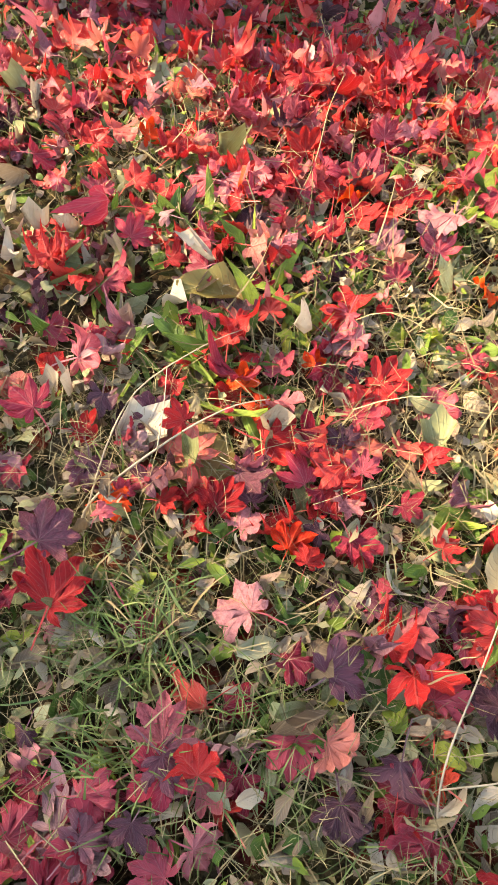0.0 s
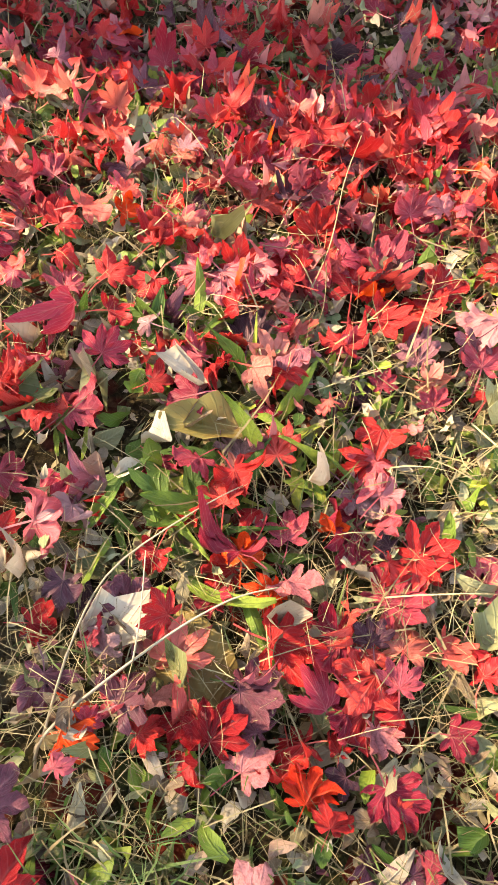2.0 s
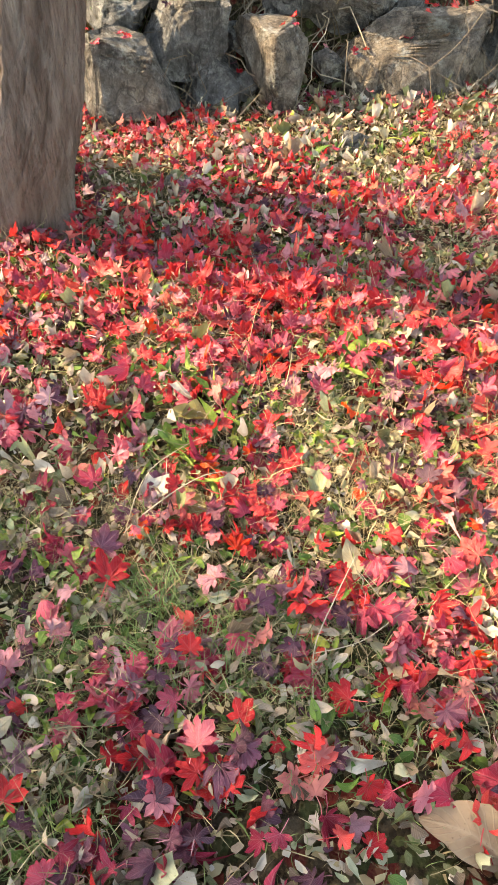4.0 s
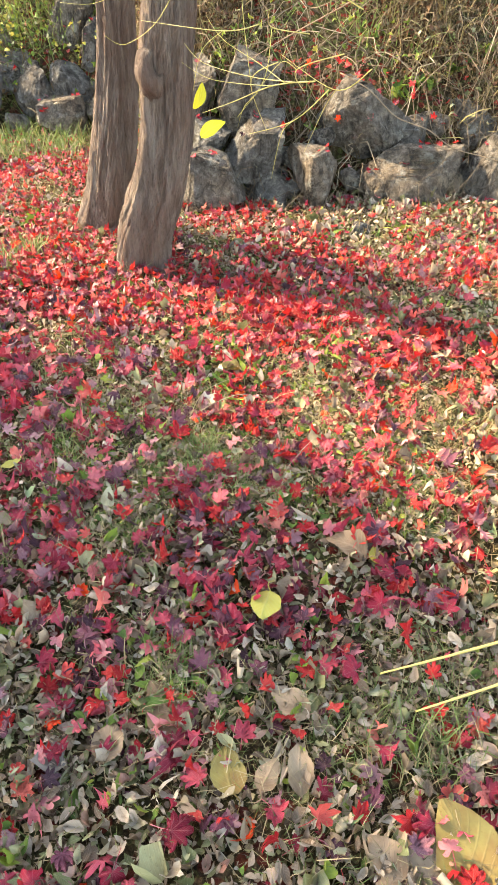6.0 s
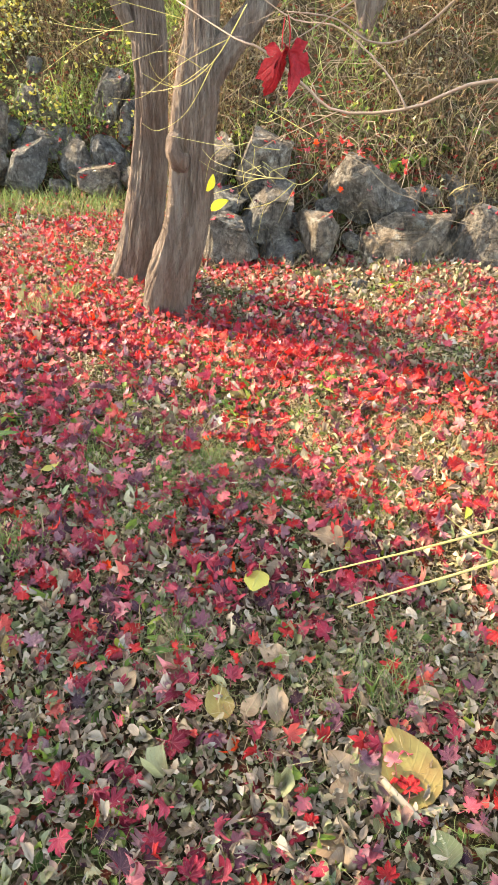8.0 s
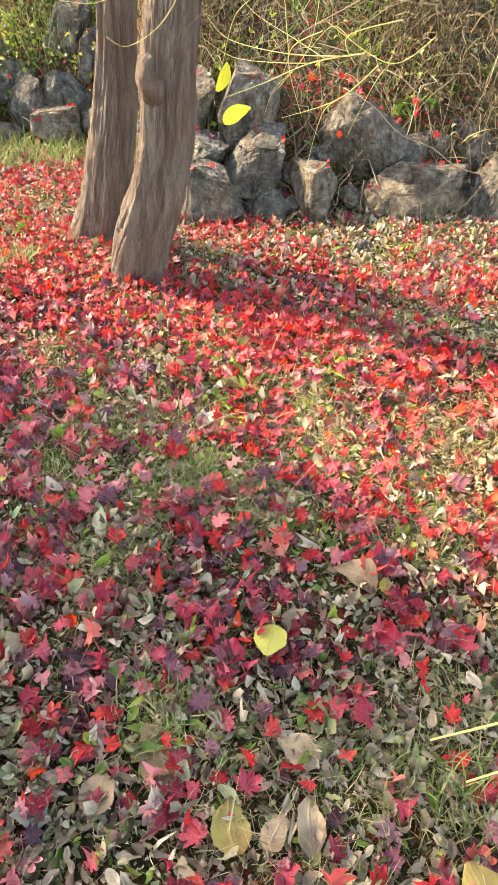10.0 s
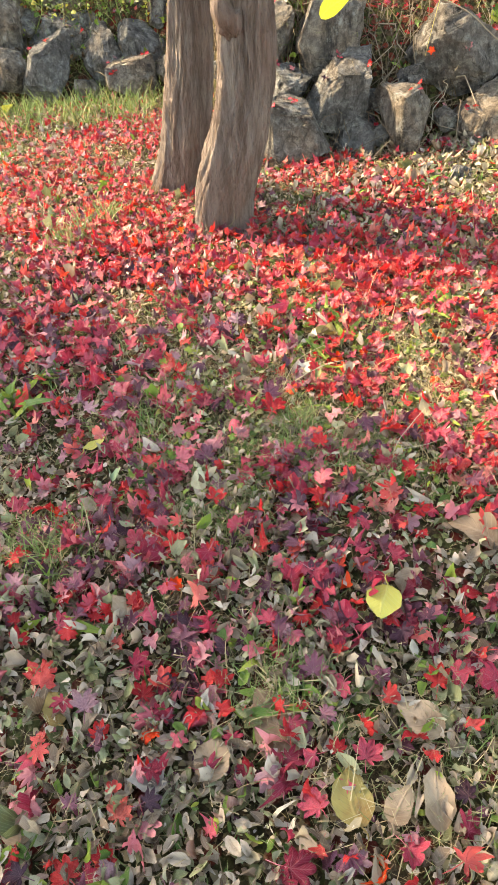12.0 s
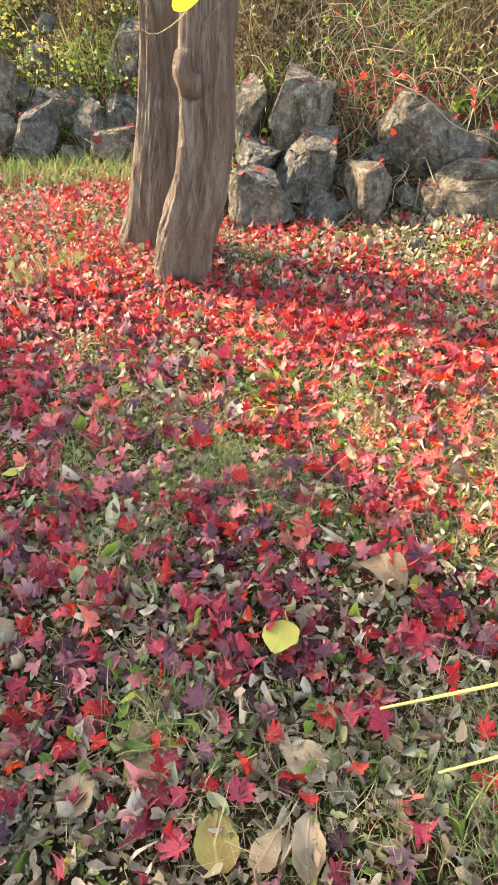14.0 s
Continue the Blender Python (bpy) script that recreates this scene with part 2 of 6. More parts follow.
OLIVE = leaf_material("faded_olive_leaf", [(0.0, (0.070, 0.076, 0.024)), (0.35, (0.165, 0.166, 0.070)), (0.7, (0.265, 0.252, 0.130)), (0.9, (0.35, 0.325, 0.200)), (1.0, (0.15, 0.215, 0.09))], (0.38, 0.37, 0.22), rough=0.55, through=0.16, blotch=0.5, blotch_colour=(0.10, 0.062, 0.028), spec=0.2)
BRACKEN = leaf_material("dead_brown_undergrowth", [(0.0, (0.035, 0.021, 0.013)), (0.5, (0.095, 0.058, 0.032)), (0.85, (0.19, 0.125, 0.068)), (1.0, (0.15, 0.060, 0.036))], (0.22, 0.15, 0.09), rough=0.7, through=0.12, blotch=0.5, blotch_colour=(0.035, 0.02, 0.013), spec=0.12)
GREEN = leaf_material("fresh_green_leaf", [(0.0, (0.035, 0.075, 0.014)), (0.5, (0.115, 0.175, 0.026)), (0.85, (0.22, 0.27, 0.038)), (1.0, (0.33, 0.33, 0.05))], (0.24, 0.29, 0.09), rough=0.5, through=0.25, blotch=0.4, blotch_colour=(0.05, 0.08, 0.022))
TAN = leaf_material("autumn_tan_leaf", [(0.0, (0.19, 0.120, 0.038)), (1.0, (0.235, 0.180, 0.050))], (0.32, 0.26, 0.10), rough=0.55, through=0.15, blotch=0.75, blotch_colour=(0.16, 0.075, 0.022), spec=0.2)
CREAM = leaf_material("bleached_cream_leaf", [(0.0, (0.215, 0.168, 0.100)), (1.0, (0.30, 0.248, 0.160))], (0.38, 0.32, 0.22), rough=0.65, through=0.2, blotch=0.5, blotch_colour=(0.22, 0.16, 0.09), spec=0.12)
GREY = leaf_material("withered_grey_leaf", [(0.0, (0.150, 0.126, 0.102)), (1.0, (0.205, 0.175, 0.142))], (0.30, 0.26, 0.22), rough=0.8, through=0.05, blotch=0.7, blotch_colour=(0.055, 0.042, 0.036), spec=0.1)
GRASS = blade_material("green_grass_blade", [(0.0, (0.05, 0.10, 0.02)), (0.5, (0.11, 0.17, 0.04)), (1.0, (0.22, 0.26, 0.08))])
STRAW = blade_material("dry_straw", [(0.0, (0.13, 0.085, 0.040)), (0.5, (0.26, 0.185, 0.088)), (1.0, (0.38, 0.295, 0.155))], 0.7, 0.2)
DRY = blade_material("dry_bank_grass", [(0.0, (0.035, 0.021, 0.012)), (0.45, (0.105, 0.068, 0.034)), (0.8, (0.22, 0.155, 0.075)), (1.0, (0.13, 0.125, 0.04))], 0.75, 0.15)
TWIG_YELLOW = blade_material("yellow_green_twig", [(0.0, (0.38, 0.31, 0.07)), (1.0, (0.46, 0.35, 0.11))], 0.5, 0.0)
TWIG_RED = blade_material("reddish_twig", [(0.0, (0.13, 0.07, 0.05)), (1.0, (0.19, 0.115, 0.085))], 0.55, 0.0)
DEAD_STEM = blade_material("dead_brown_stem", [(0.0, (0.055, 0.034, 0.022)), (0.7, (0.13, 0.085, 0.055)), (1.0, (0.26, 0.20, 0.14))], 0.75, 0.0)
TWIG_GREY = blade_material("pale_dead_twig", [(0.0, (0.24, 0.18, 0.12)), (1.0, (0.34, 0.27, 0.19))], 0.7, 0.0)


# ---- mesh makers ----
def mesh_of(name, verts, faces, mats, index=None, uv=None, smooth=True):
    me = bpy.data.meshes.new(name)
    me.from_pydata(verts if isinstance(verts, list) else verts.tolist(), [], faces if isinstance(faces, list) else faces.tolist())
    for m in mats if isinstance(mats, (list, tuple)) else (mats,):
        me.materials.append(m)
    if index is not None:
        me.polygons.foreach_set("material_index", np.asarray(index, dtype=np.int32))
    if uv is not None:
        layer = me.uv_layers.new(name="leaf")
        loops = np.empty(len(me.loops), dtype=np.int32)
        me.loops.foreach_get("vertex_index", loops)
        layer.data.foreach_set("uv", np.asarray(uv, dtype=np.float32)[loops].ravel())
    me.polygons.foreach_set("use_smooth", np.full(len(me.polygons), smooth))
    me.update()
    return me


def part(name, me, parent, label="", kind=""):
    ob = new(name, me)
    ob.parent = parent
    return tagged(ob, label, "", "", kind)


def thing(name, me, m, label, category, group="", kind=""):
    ob = new(name, me)
    ob.matrix_world = m
    return tagged(ob, label, category, group, kind)


def leaf_thing(shape, mat, m, label, cache, key):
    """A maple leaf as a thing: its blade, and the stalk as a part."""
    if key not in cache:
        v, f, uv = shape
        cache[key] = (mesh_of("maple_leaf", v[:-6], f[:-4], mat, None, uv[:-6]), mesh_of("stalk", v[-6:], f[-4:] - (len(v) - 6), mat, None, uv[-6:]))
    ob = thing("maple_leaf", cache[key][0], m, label, "leaf", "fallen maple leaves")
    part("stalk", cache[key][1], ob, "thin dried leaf stalk")
    return ob


def maple_shape(rng, lobes=7, curl=0.3, slim=1.0, plain=False):
    """One maple leaf of unit span: verts, triangles, uv (u: off the rib, v: along it)."""
    half = {7: [0, 36, 72, 118], 5: [0, 46, 100]}[lobes]
    long = {7: [1.0, 0.93, 0.74, 0.42], 5: [1.0, 0.85, 0.5]}[lobes]
    spokes = sorted([(a * s + rng.normal(0, 3), l * rng.uniform(0.9, 1.06)) for k, (a, l) in enumerate(zip(half, long)) for s in ((1, -1) if k else (1,))])
    v, uv, f = [(0, 0, 0)], [(0, 0)], []

    def put(angle, r, u, w):
        v.append((r * math.sin(radians(angle)), r * math.cos(radians(angle)), 0.0))
        uv.append((u, w))
        return len(v) - 1

    sinus = []
    for (a, la), (b, lb) in zip(spokes, spokes[1:]):
        sinus.append(put((a + b) / 2, 0.40 * min(la, lb) + 0.02, 1.0, 0.35))
    first, last = put(spokes[0][0] - 24, 0.20, 1.0, 0.2), put(spokes[-1][0] + 24, 0.20, 1.0, 0.2)
    edge = [first, *sinus, last]
    for k, (a, l) in enumerate(spokes):
        wide = (0.17 if lobes == 7 else 0.2) * slim * rng.uniform(0.9, 1.1)
        lo, hi = edge[k], edge[k + 1]
        if plain:
            lean = math.degrees(math.atan2(wide * l, 0.64 * l))
            m1, tip = put(a, 0.42 * l, 0, 0.42), put(a + rng.normal(0, 3), l, 0.25, 1.0)
            left, right = put(a - lean, 0.66 * l, 1.0, 0.6), put(a + lean, 0.66 * l, 1.0, 0.6)
            f += [(0, m1, lo), (0, hi, m1), (m1, left, lo), (m1, hi, right), (m1, tip, left), (m1, right, tip)]
            continue
        m1, m2, tip = put(a, 0.36 * l, 0, 0.36), put(a, 0.66 * l, 0, 0.66), put(a + rng.normal(0, 3), l, 0.25, 1.0)
        lean = math.degrees(math.atan2(wide * l, 0.60 * l))
        lean2 = math.degrees(math.atan2(wide * 0.55 * l, 0.80 * l))
        left, right = put(a - lean, 0.62 * l, 1.0, 0.6), put(a + lean, 0.62 * l, 1.0, 0.6)
        left2, right2 = put(a - lean2, 0.81 * l, 1.0, 0.8), put(a + lean2, 0.81 * l, 1.0, 0.8)
        f += [(0, m1, lo), (0, hi, m1), (m1, left, lo), (m1, hi, right), (m1, m2, left), (m1, right, m2), (m2, left2, left), (m2, right, right2), (m2, tip, left2), (m2, right2, tip)]
    return finish_maple(rng, v, f, uv, curl)


def fine_maple_shape(rng, curl=0.3, slim=1.0, lobes=7):
    """A maple leaf with toothed lobes, for those that lie nearest."""
    half = {7: [0, 35, 71, 116], 5: [0, 45, 98]}[lobes]
    long = {7: [1.0, 0.94, 0.76, 0.44], 5: [1.0, 0.86, 0.52]}[lobes]
    spokes = sorted([(a * s + rng.normal(0, 3), l * rng.uniform(0.9, 1.06)) for k, (a, l) in enumerate(zip(half, long)) for s in ((1, -1) if k else (1,))])
    v, uv, f = [(0, 0, 0)], [(0, 0)], []

    def put(angle, along, off, u):
        s, c = math.sin(radians(angle)), math.cos(radians(angle))
        v.append((along * s + off * c, along * c - off * s, 0.0))
        uv.append((u, along))
        return len(v) - 1

    edge = [put(spokes[0][0] - 24, 0.18, 0, 1.0)]
    for (a, la), (b, lb) in zip(spokes, spokes[1:]):
        edge.append(put((a + b) / 2, 0.42 * min(la, lb) + 0.03, 0, 1.0))
    edge.append(put(spokes[-1][0] + 24, 0.18, 0, 1.0))
    rows = ((0.44, 0.80), (0.54, 1.0), (0.60, 0.88), (0.69, 0.90), (0.75, 0.70), (0.83, 0.60), (0.89, 0.34))
    for k, (a, l) in enumerate(spokes):
        wide = (0.175 if lobes == 7 else 0.21) * slim * rng.uniform(0.9, 1.1) * l
        bent = rng.normal(0, 0.05)
        rib, left, right = [put(a, 0.22 * l, 0, 0)], [edge[k]], [edge[k + 1]]
        for s, w in rows:
            sway = bent * (s - 0.4)
            rib.append(put(a, s * l - 0.02, sway, 0))
            left.append(put(a, s * l, sway - w * wide * rng.uniform(0.9, 1.1), 1))
            right.append(put(a, s * l, sway + w * wide * rng.uniform(0.9, 1.1), 1))
        tip = put(a, l, bent * 0.6, 0.3)
        f += [(0, rib[0], left[0]), (0, right[0], rib[0])]
        for i in range(len(rows)):
            f += [(rib[i], rib[i + 1], left[i + 1]), (rib[i], left[i + 1], left[i]), (rib[i], right[i + 1], rib[i + 1]), (rib[i], right[i], right[i + 1])]
        f += [(rib[-1], tip, left[-1]), (rib[-1], right[-1], tip)]
    return finish_maple(rng, v, f, uv, curl)


def finish_maple(rng, v, f, uv, curl):
    """Folds, curls and crumples a flat maple leaf and adds its stalk."""
    v = np.array(v, float)
    uv = np.array(uv, float)
    r, ang = np.hypot(v[:, 0], v[:, 1]), np.arctan2(v[:, 0], v[:, 1])
    fold = rng.uniform(0.10, 0.34) * (1 if rng.random() < 0.65 else -1)
    ph = rng.uniform(0, 6.3, 5)
    v[:, 2] = fold * uv[:, 0] * r + curl * r**2 * (0.42 * np.sin(2 * ang + ph[0]) + 0.34 * np.sin(3 * ang + ph[1]) + rng.uniform(-0.5, 0.5)) + 0.04 * np.sin(9 * v[:, 0] + ph[2])
    v[:, 2] += 0.022 * np.sin(17 * v[:, 0] + 9 * v[:, 1] + ph[3]) + 0.020 * np.sin(21 * v[:, 1] - 8 * v[:, 0] + ph[4])
    bend = curl * rng.uniform(0.0, 0.8)
    axis = rng.uniform(0, 6.3)
    along = v[:, 0] * math.cos(axis) + v[:, 1] * math.sin(axis)
    v[:, 2] += bend * along**2 * np.sign(rng.uniform(-0.7, 1))
    v[:, :2] *= (1 - 0.34 * curl * r**2)[:, None]
    # the stalk
    n = len(v)
    side, end, dip = 0.016, rng.uniform(0.45, 0.8), rng.uniform(-0.05, 0.15)
    sway = rng.uniform(-0.2, 0.2)
    stalk = [(-side, 0, 0.004), (side, 0, 0.004), (-side + sway * 0.4, -end * 0.5, dip), (side + sway * 0.4, -end * 0.5, dip), (-side * 0.8 + sway, -end, dip * 0.4), (side * 0.8 + sway, -end, dip * 0.4)]
    v = np.vstack([v, stalk])
    uv = np.vstack([uv, [(0, 0)] * 6])
    f += [(n, n + 2, n + 1), (n + 1, n + 2, n + 3), (n + 2, n + 4, n + 3), (n + 3, n + 4, n + 5)]
    return v, np.array(f), uv


def oval_shape(rng, wide=0.42, curl=0.4, wavy=0.0, rows=4):
    """An oval leaf of unit length along y, pointed at its tip, rolled and bent as it dries."""
    v, uv, f = [], [], []
    roll = curl * rng.uniform(-0.5, 1.0)
    bow = curl * rng.uniform(-0.6, 0.9)
    twist = rng.uniform(-0.7, 0.7) * curl
    belly = rng.uniform(0.75, 1.1)
    sway = rng.uniform(-0.10, 0.10)
    ph = rng.uniform(0, 6.3, 4)
    cols = (-1, -0.5, 0, 0.5, 1) if rows > 5 else (-1, 0, 1)
    for k in range(rows + 1):
        s = k / rows
        w = wide * 0.5 * math.sin(math.pi * min(0.985, 0.05 + 0.94 * s**belly)) ** 0.75
        for c in cols:
            ripple = 1 + 0.09 * wavy * math.sin(9 * s + ph[0] + 2 * c) + 0.05 * wavy * math.sin(23 * s + ph[1] - c)
            x, y = c * w * ripple + sway * math.sin(math.pi * s), s - 0.5
            z = roll * 2.2 * x * x / max(wide, 0.1) + bow * (s - 0.5) ** 2 * 1.6 + twist * x * (s - 0.5) * 2 + wavy * 0.045 * math.sin(13 * s + c * 2 + ph[2]) * abs(c)
            v.append((x, y, z + (0.02 if c == 0 else 0.0)))
            uv.append((abs(c), s))
    wide_by = len(cols)
    for k in range(rows):
        for c in range(wide_by - 1):
            a = k * wide_by + c
            f += [(a, a + 1, a + wide_by + 1), (a, a + wide_by + 1, a + wide_by)]
    return np.array(v), np.array(f), np.array(uv)


def blade_shape(rng, bend=0.6, rows=4, wide=0.03):
    """A grass blade of unit length that rises along z and droops along y."""
    v, f, uv = [], [], []
    ang, y, z = radians(90), 0.0, 0.0
    for k in range(rows + 1):
        w = wide * (1 - (k / rows) ** 2) + 0.002
        v += [(-w / 2, y, z), (w / 2, y, z)]
        uv += [(0, k / rows), (1, k / rows)]
        y, z = y + math.cos(ang) / rows, z + math.sin(ang) / rows
        ang -= bend * 1.6 / rows * (0.6 + k / rows)
    for k in range(rows):
        f += [(2 * k, 2 * k + 1, 2 * k + 3), (2 * k, 2 * k + 3, 2 * k + 2)]
    return np.array(v), np.array(f), np.array(uv)


def turns(rx, ry, rz):
    """Many rotation matrices at once (Euler XYZ)."""
    ca, cb, cc, sa, sb, sc = np.cos(rx), np.cos(ry), np.cos(rz), np.sin(rx), np.sin(ry), np.sin(rz)
    return np.stack([np.stack([cc * cb, cc * sb * sa - sc * ca, cc * sb * ca + sc * sa], -1), np.stack([sc * cb, sc * sb * sa + cc * ca, sc * sb * ca - cc * sa], -1), np.stack([-sb, cb * sa, cb * ca], -1)], -2)


def scatter(name, shapes, places, angles, sizes, mats, pick, label, category):
    """One joined object of many small pieces. pick: each piece's material."""
    count = len(places)
    which = RNG.integers(0, len(shapes), count)
    allv, allf, alluv, allm, base = [], [], [], [], 0
    m = turns(angles[:, 0], angles[:, 1], angles[:, 2])
    for k, (v, f, uv) in enumerate(shapes):
        idx = np.nonzero(which == k)[0]
        if not len(idx):
            continue
        w = np.einsum("nij,vj->nvi", m[idx], v) * sizes[idx, None, None] + places[idx, None, :]
        allv.append(w.reshape(-1, 3))
        allf.append((f[None] + base + len(v) * np.arange(len(idx))[:, None, None]).reshape(-1, 3))
        alluv.append(np.tile(uv, (len(idx), 1)))
        allm.append(np.repeat(pick[idx], len(f)))
        base += len(v) * len(idx)
    me = mesh_of(name, np.vstack(allv), np.vstack(allf), mats, np.concatenate(allm), np.vstack(alluv))
    return tagged(new(name, me), label, category, "", "stuff")


# ---- the ground ----
def smooth(a, b, x):
    s = np.clip((x - a) / (b - a), 0, 1)
    return s * s * (3 - 2 * s)


def waves(x, y):
    return 0.010 * np.sin(3.1 * x + 1.3 * y) + 0.008 * np.sin(6.3 * y - 2.2 * x + 1) + 0.006 * np.sin(11 * x + 9 * y + 2)


def foot(x):
    """Where the bank begins."""
    return 3.62 + 0.98 * smooth(-0.35, -1.0, x)


def height(x, y):
    """The ground: a lawn, then a bank behind a row of boulders, then level land."""
    x, y = np.asarray(x, float), np.asarray(y, float)
    s = y - foot(x)
    bank = 0.30 * smooth(0.0, 0.42, s) + 0.62 * np.clip(s - 0.2, 0, 4.6)
    near = smooth(40, 5, np.hypot(x, y))
    return near * waves(x, y) + bank * smooth(60, 20, np.abs(x)) + 0.03 * smooth(0.4, 1.4, s) * np.sin(9 * x + 4 * y) * near


def spread(lo, hi, step, far):
    inner = np.arange(lo, hi, step)
    out = [step * 1.35**k for k in range(1, 40)]
    steps = np.cumsum([s for s in out])
    steps = np.append(steps[steps < far], far)
    return np.concatenate([lo - steps[::-1], inner, hi + steps])


def build_ground():
    xs, ys = spread(-3.2, 2.6, 0.045, 600), spread(-0.6, 7.0, 0.045, 600)
    gx, gy = np.meshgrid(xs, ys)
    gz = height(gx, gy) + 0.006 * np.sin(31 * gx + 7 * np.sin(13 * gy)) * smooth(12, 4, np.hypot(gx, gy))
    w = len(xs)
    verts = np.stack([gx, gy, gz], -1).reshape(-1, 3)
    i = (np.arange(len(ys) - 1)[:, None] * w + np.arange(w - 1)[None]).ravel()
    faces = np.stack([i, i + 1, i + w + 1, i + w], -1)
    return tagged(new("ground", mesh_of("ground", verts, faces, SOIL)), "mossy brown soil with straw, rising to a bank", "ground", "", "structure")


build_ground()


# ---- boulders ----
def boulder(x, y, z, wide, deep, tall, seed, turn=0.0, cuts=16, square=0.6, label="grey weathered boulder set into the bank", lean=0.0, taper=0.0):
    """A quarried boulder: a block split along flat planes, then chipped and weathered. lean: how far its top is shifted; taper: how far it narrows."""
    rng = np.random.default_rng(seed)
    bm = bmesh.new()
    bmesh.ops.create_icosphere(bm, subdivisions=6 if wide > 0.46 else 5, radius=1.0)
    planes = []
    for _ in range(cuts):
        d = rng.normal(size=3) * np.array((1.0, 1.0, 0.8))
        planes.append((Vector(d / np.linalg.norm(d)), rng.uniform(0.50, 0.86)))
    planes += [(Vector((rng.normal(0, 0.25), rng.normal(-0.2, 0.2), 1)).normalized(), 0.74), (Vector((rng.normal(0, 0.3), -1, rng.uniform(0.05, 0.4))).normalized(), 0.68), (Vector((-1, rng.normal(-0.5, 0.3), rng.uniform(0.0, 0.5))).normalized(), 0.72)]
    off = Vector(rng.uniform(-50, 50, 3))
    beds = Vector((rng.normal(0, 0.35), rng.normal(0, 0.35), 1)).normalized()
    for v in bm.verts:
        p = Vector([math.copysign(abs(c) ** square, c) for c in v.co])
        for d, o in planes:
            over = p.dot(d) - o
            if over > 0:
                p -= d * over
        big = noise.fractal(p * 1.6 + off, 0.9, 2.0, 4)
        small = noise.fractal(p * 7.5 + off, 0.7, 2.1, 5)
        crack = abs(noise.noise(p * 1.9 - off))
        bed = abs(noise.noise(beds * (p.dot(beds) * 3.4) + p * 0.5 + off))
        flake = noise.voronoi(p * 3.4 - off)[0]
        step = noise.cell(Vector((p.x * 2.2, p.y * 2.2, p.z * 2.6)) + 0.35 * Vector((big, small, big)) + off)
        p *= 1 + 0.045 * big + 0.030 * small + 0.10 * (flake[0] - 0.45) + 0.022 * step - 0.9 * max(0.0, 0.05 - crack) - 0.45 * max(0.0, 0.07 - bed)
        v.co = p
    lo = [min(v.co[k] for v in bm.verts) for k in range(3)]
    hi = [max(v.co[k] for v in bm.verts) for k in range(3)]
    for v in bm.verts:
        n = [(v.co[k] - lo[k]) / (hi[k] - lo[k]) for k in range(3)]
        narrow = 1 - taper * n[2]
        v.co = ((n[0] - 0.5) * wide * narrow + lean * wide * (n[2] - 0.5), (n[1] - 0.5) * deep * narrow, n[2] * tall)
    bm.normal_update()
    for e in bm.edges:
        if len(e.link_faces) == 2 and e.calc_face_angle() > 0.22:
            e.smooth = False
    me = bpy.data.meshes.new("boulder")
    bm.to_mesh(me)
    bm.free()
    me.materials.append(ROCK)
    me.polygons.foreach_set("use_smooth", np.full(len(me.polygons), True))
    return thing("boulder", me, pose(x, y, z, 0, 0, turn), label, "boulder", "boulders along the foot of the bank")


def set_boulder(x, front, bottom, top, wide, seed, turn=0.0, cuts=16, square=0.55, lean=0.0, taper=0.0, label="grey weathered boulder set into the bank"):
    """A boulder by the place of its front face."""
    deep = 0.30 + 0.35 * wide
    return boulder(x, front + deep * 0.42, bottom - 0.05, wide * 1.06, deep, top - bottom + 0.06, seed, turn, cuts, square, label, lean, taper)


# the row on the lawn before the bank, then those above it
set_boulder(-0.20, 3.44, 0.00, 0.27, 0.36, 16, -6, 12, 0.45, 0.0, 0.05, "dark rugged boulder behind the bent trunk")
set_boulder(0.09, 3.52, 0.00, 0.18, 0.23, 18, 8, 14, 0.5)
set_boulder(0.34, 3.47, 0.00, 0.275, 0.275, 12, 14, 18, 0.42, 0.0, 0.1, "pale split boulder with a deep vertical crack")
set_boulder(0.82, 3.48, -0.02, 0.27, 0.70, 11, -3, 10, 0.30, 0.0, 0.05, "long flat-topped tan boulder on the lawn's edge")
set_boulder(1.36, 3.49, -0.01, 0.34, 0.52, 15, -8, 14, 0.42, 0.0, 0.15, "pale angular boulder with dark stains")
set_boulder(0.03, 3.62, 0.12, 0.40, 0.32, 17, 0, 12, 0.5, 0.55, 0.1, "grey boulder leaning on its neighbours")
set_boulder(-0.24, 3.68, 0.18, 0.35, 0.24, 20, 12, 14, 0.6)
set_boulder(-0.03, 3.80, 0.27, 0.67, 0.38, 19, -6, 12, 0.42, 0.2, 0.25, "tall grey upright boulder in the bank")
set_boulder(-0.32, 3.86, 0.28, 0.61, 0.20, 36, 10, 12, 0.5)
set_boulder(0.60, 3.72, 0.18, 0.55, 0.58, 13, 4, 12, 0.42, -0.05, 0.16, "large tan boulder with a blunt peak")
set_boulder(0.86, 3.76, 0.15, 0.38, 0.30, 37, -12, 14, 0.5)
set_boulder(1.24, 3.86, 0.15, 0.45, 0.50, 14, 10, 16, 0.55, 0.0, 0.2)
set_boulder(1.85, 3.60, -0.02, 0.34, 0.46, 38, 5)
set_boulder(1.75, 3.95, 0.15, 0.42, 0.42, 39, -9)
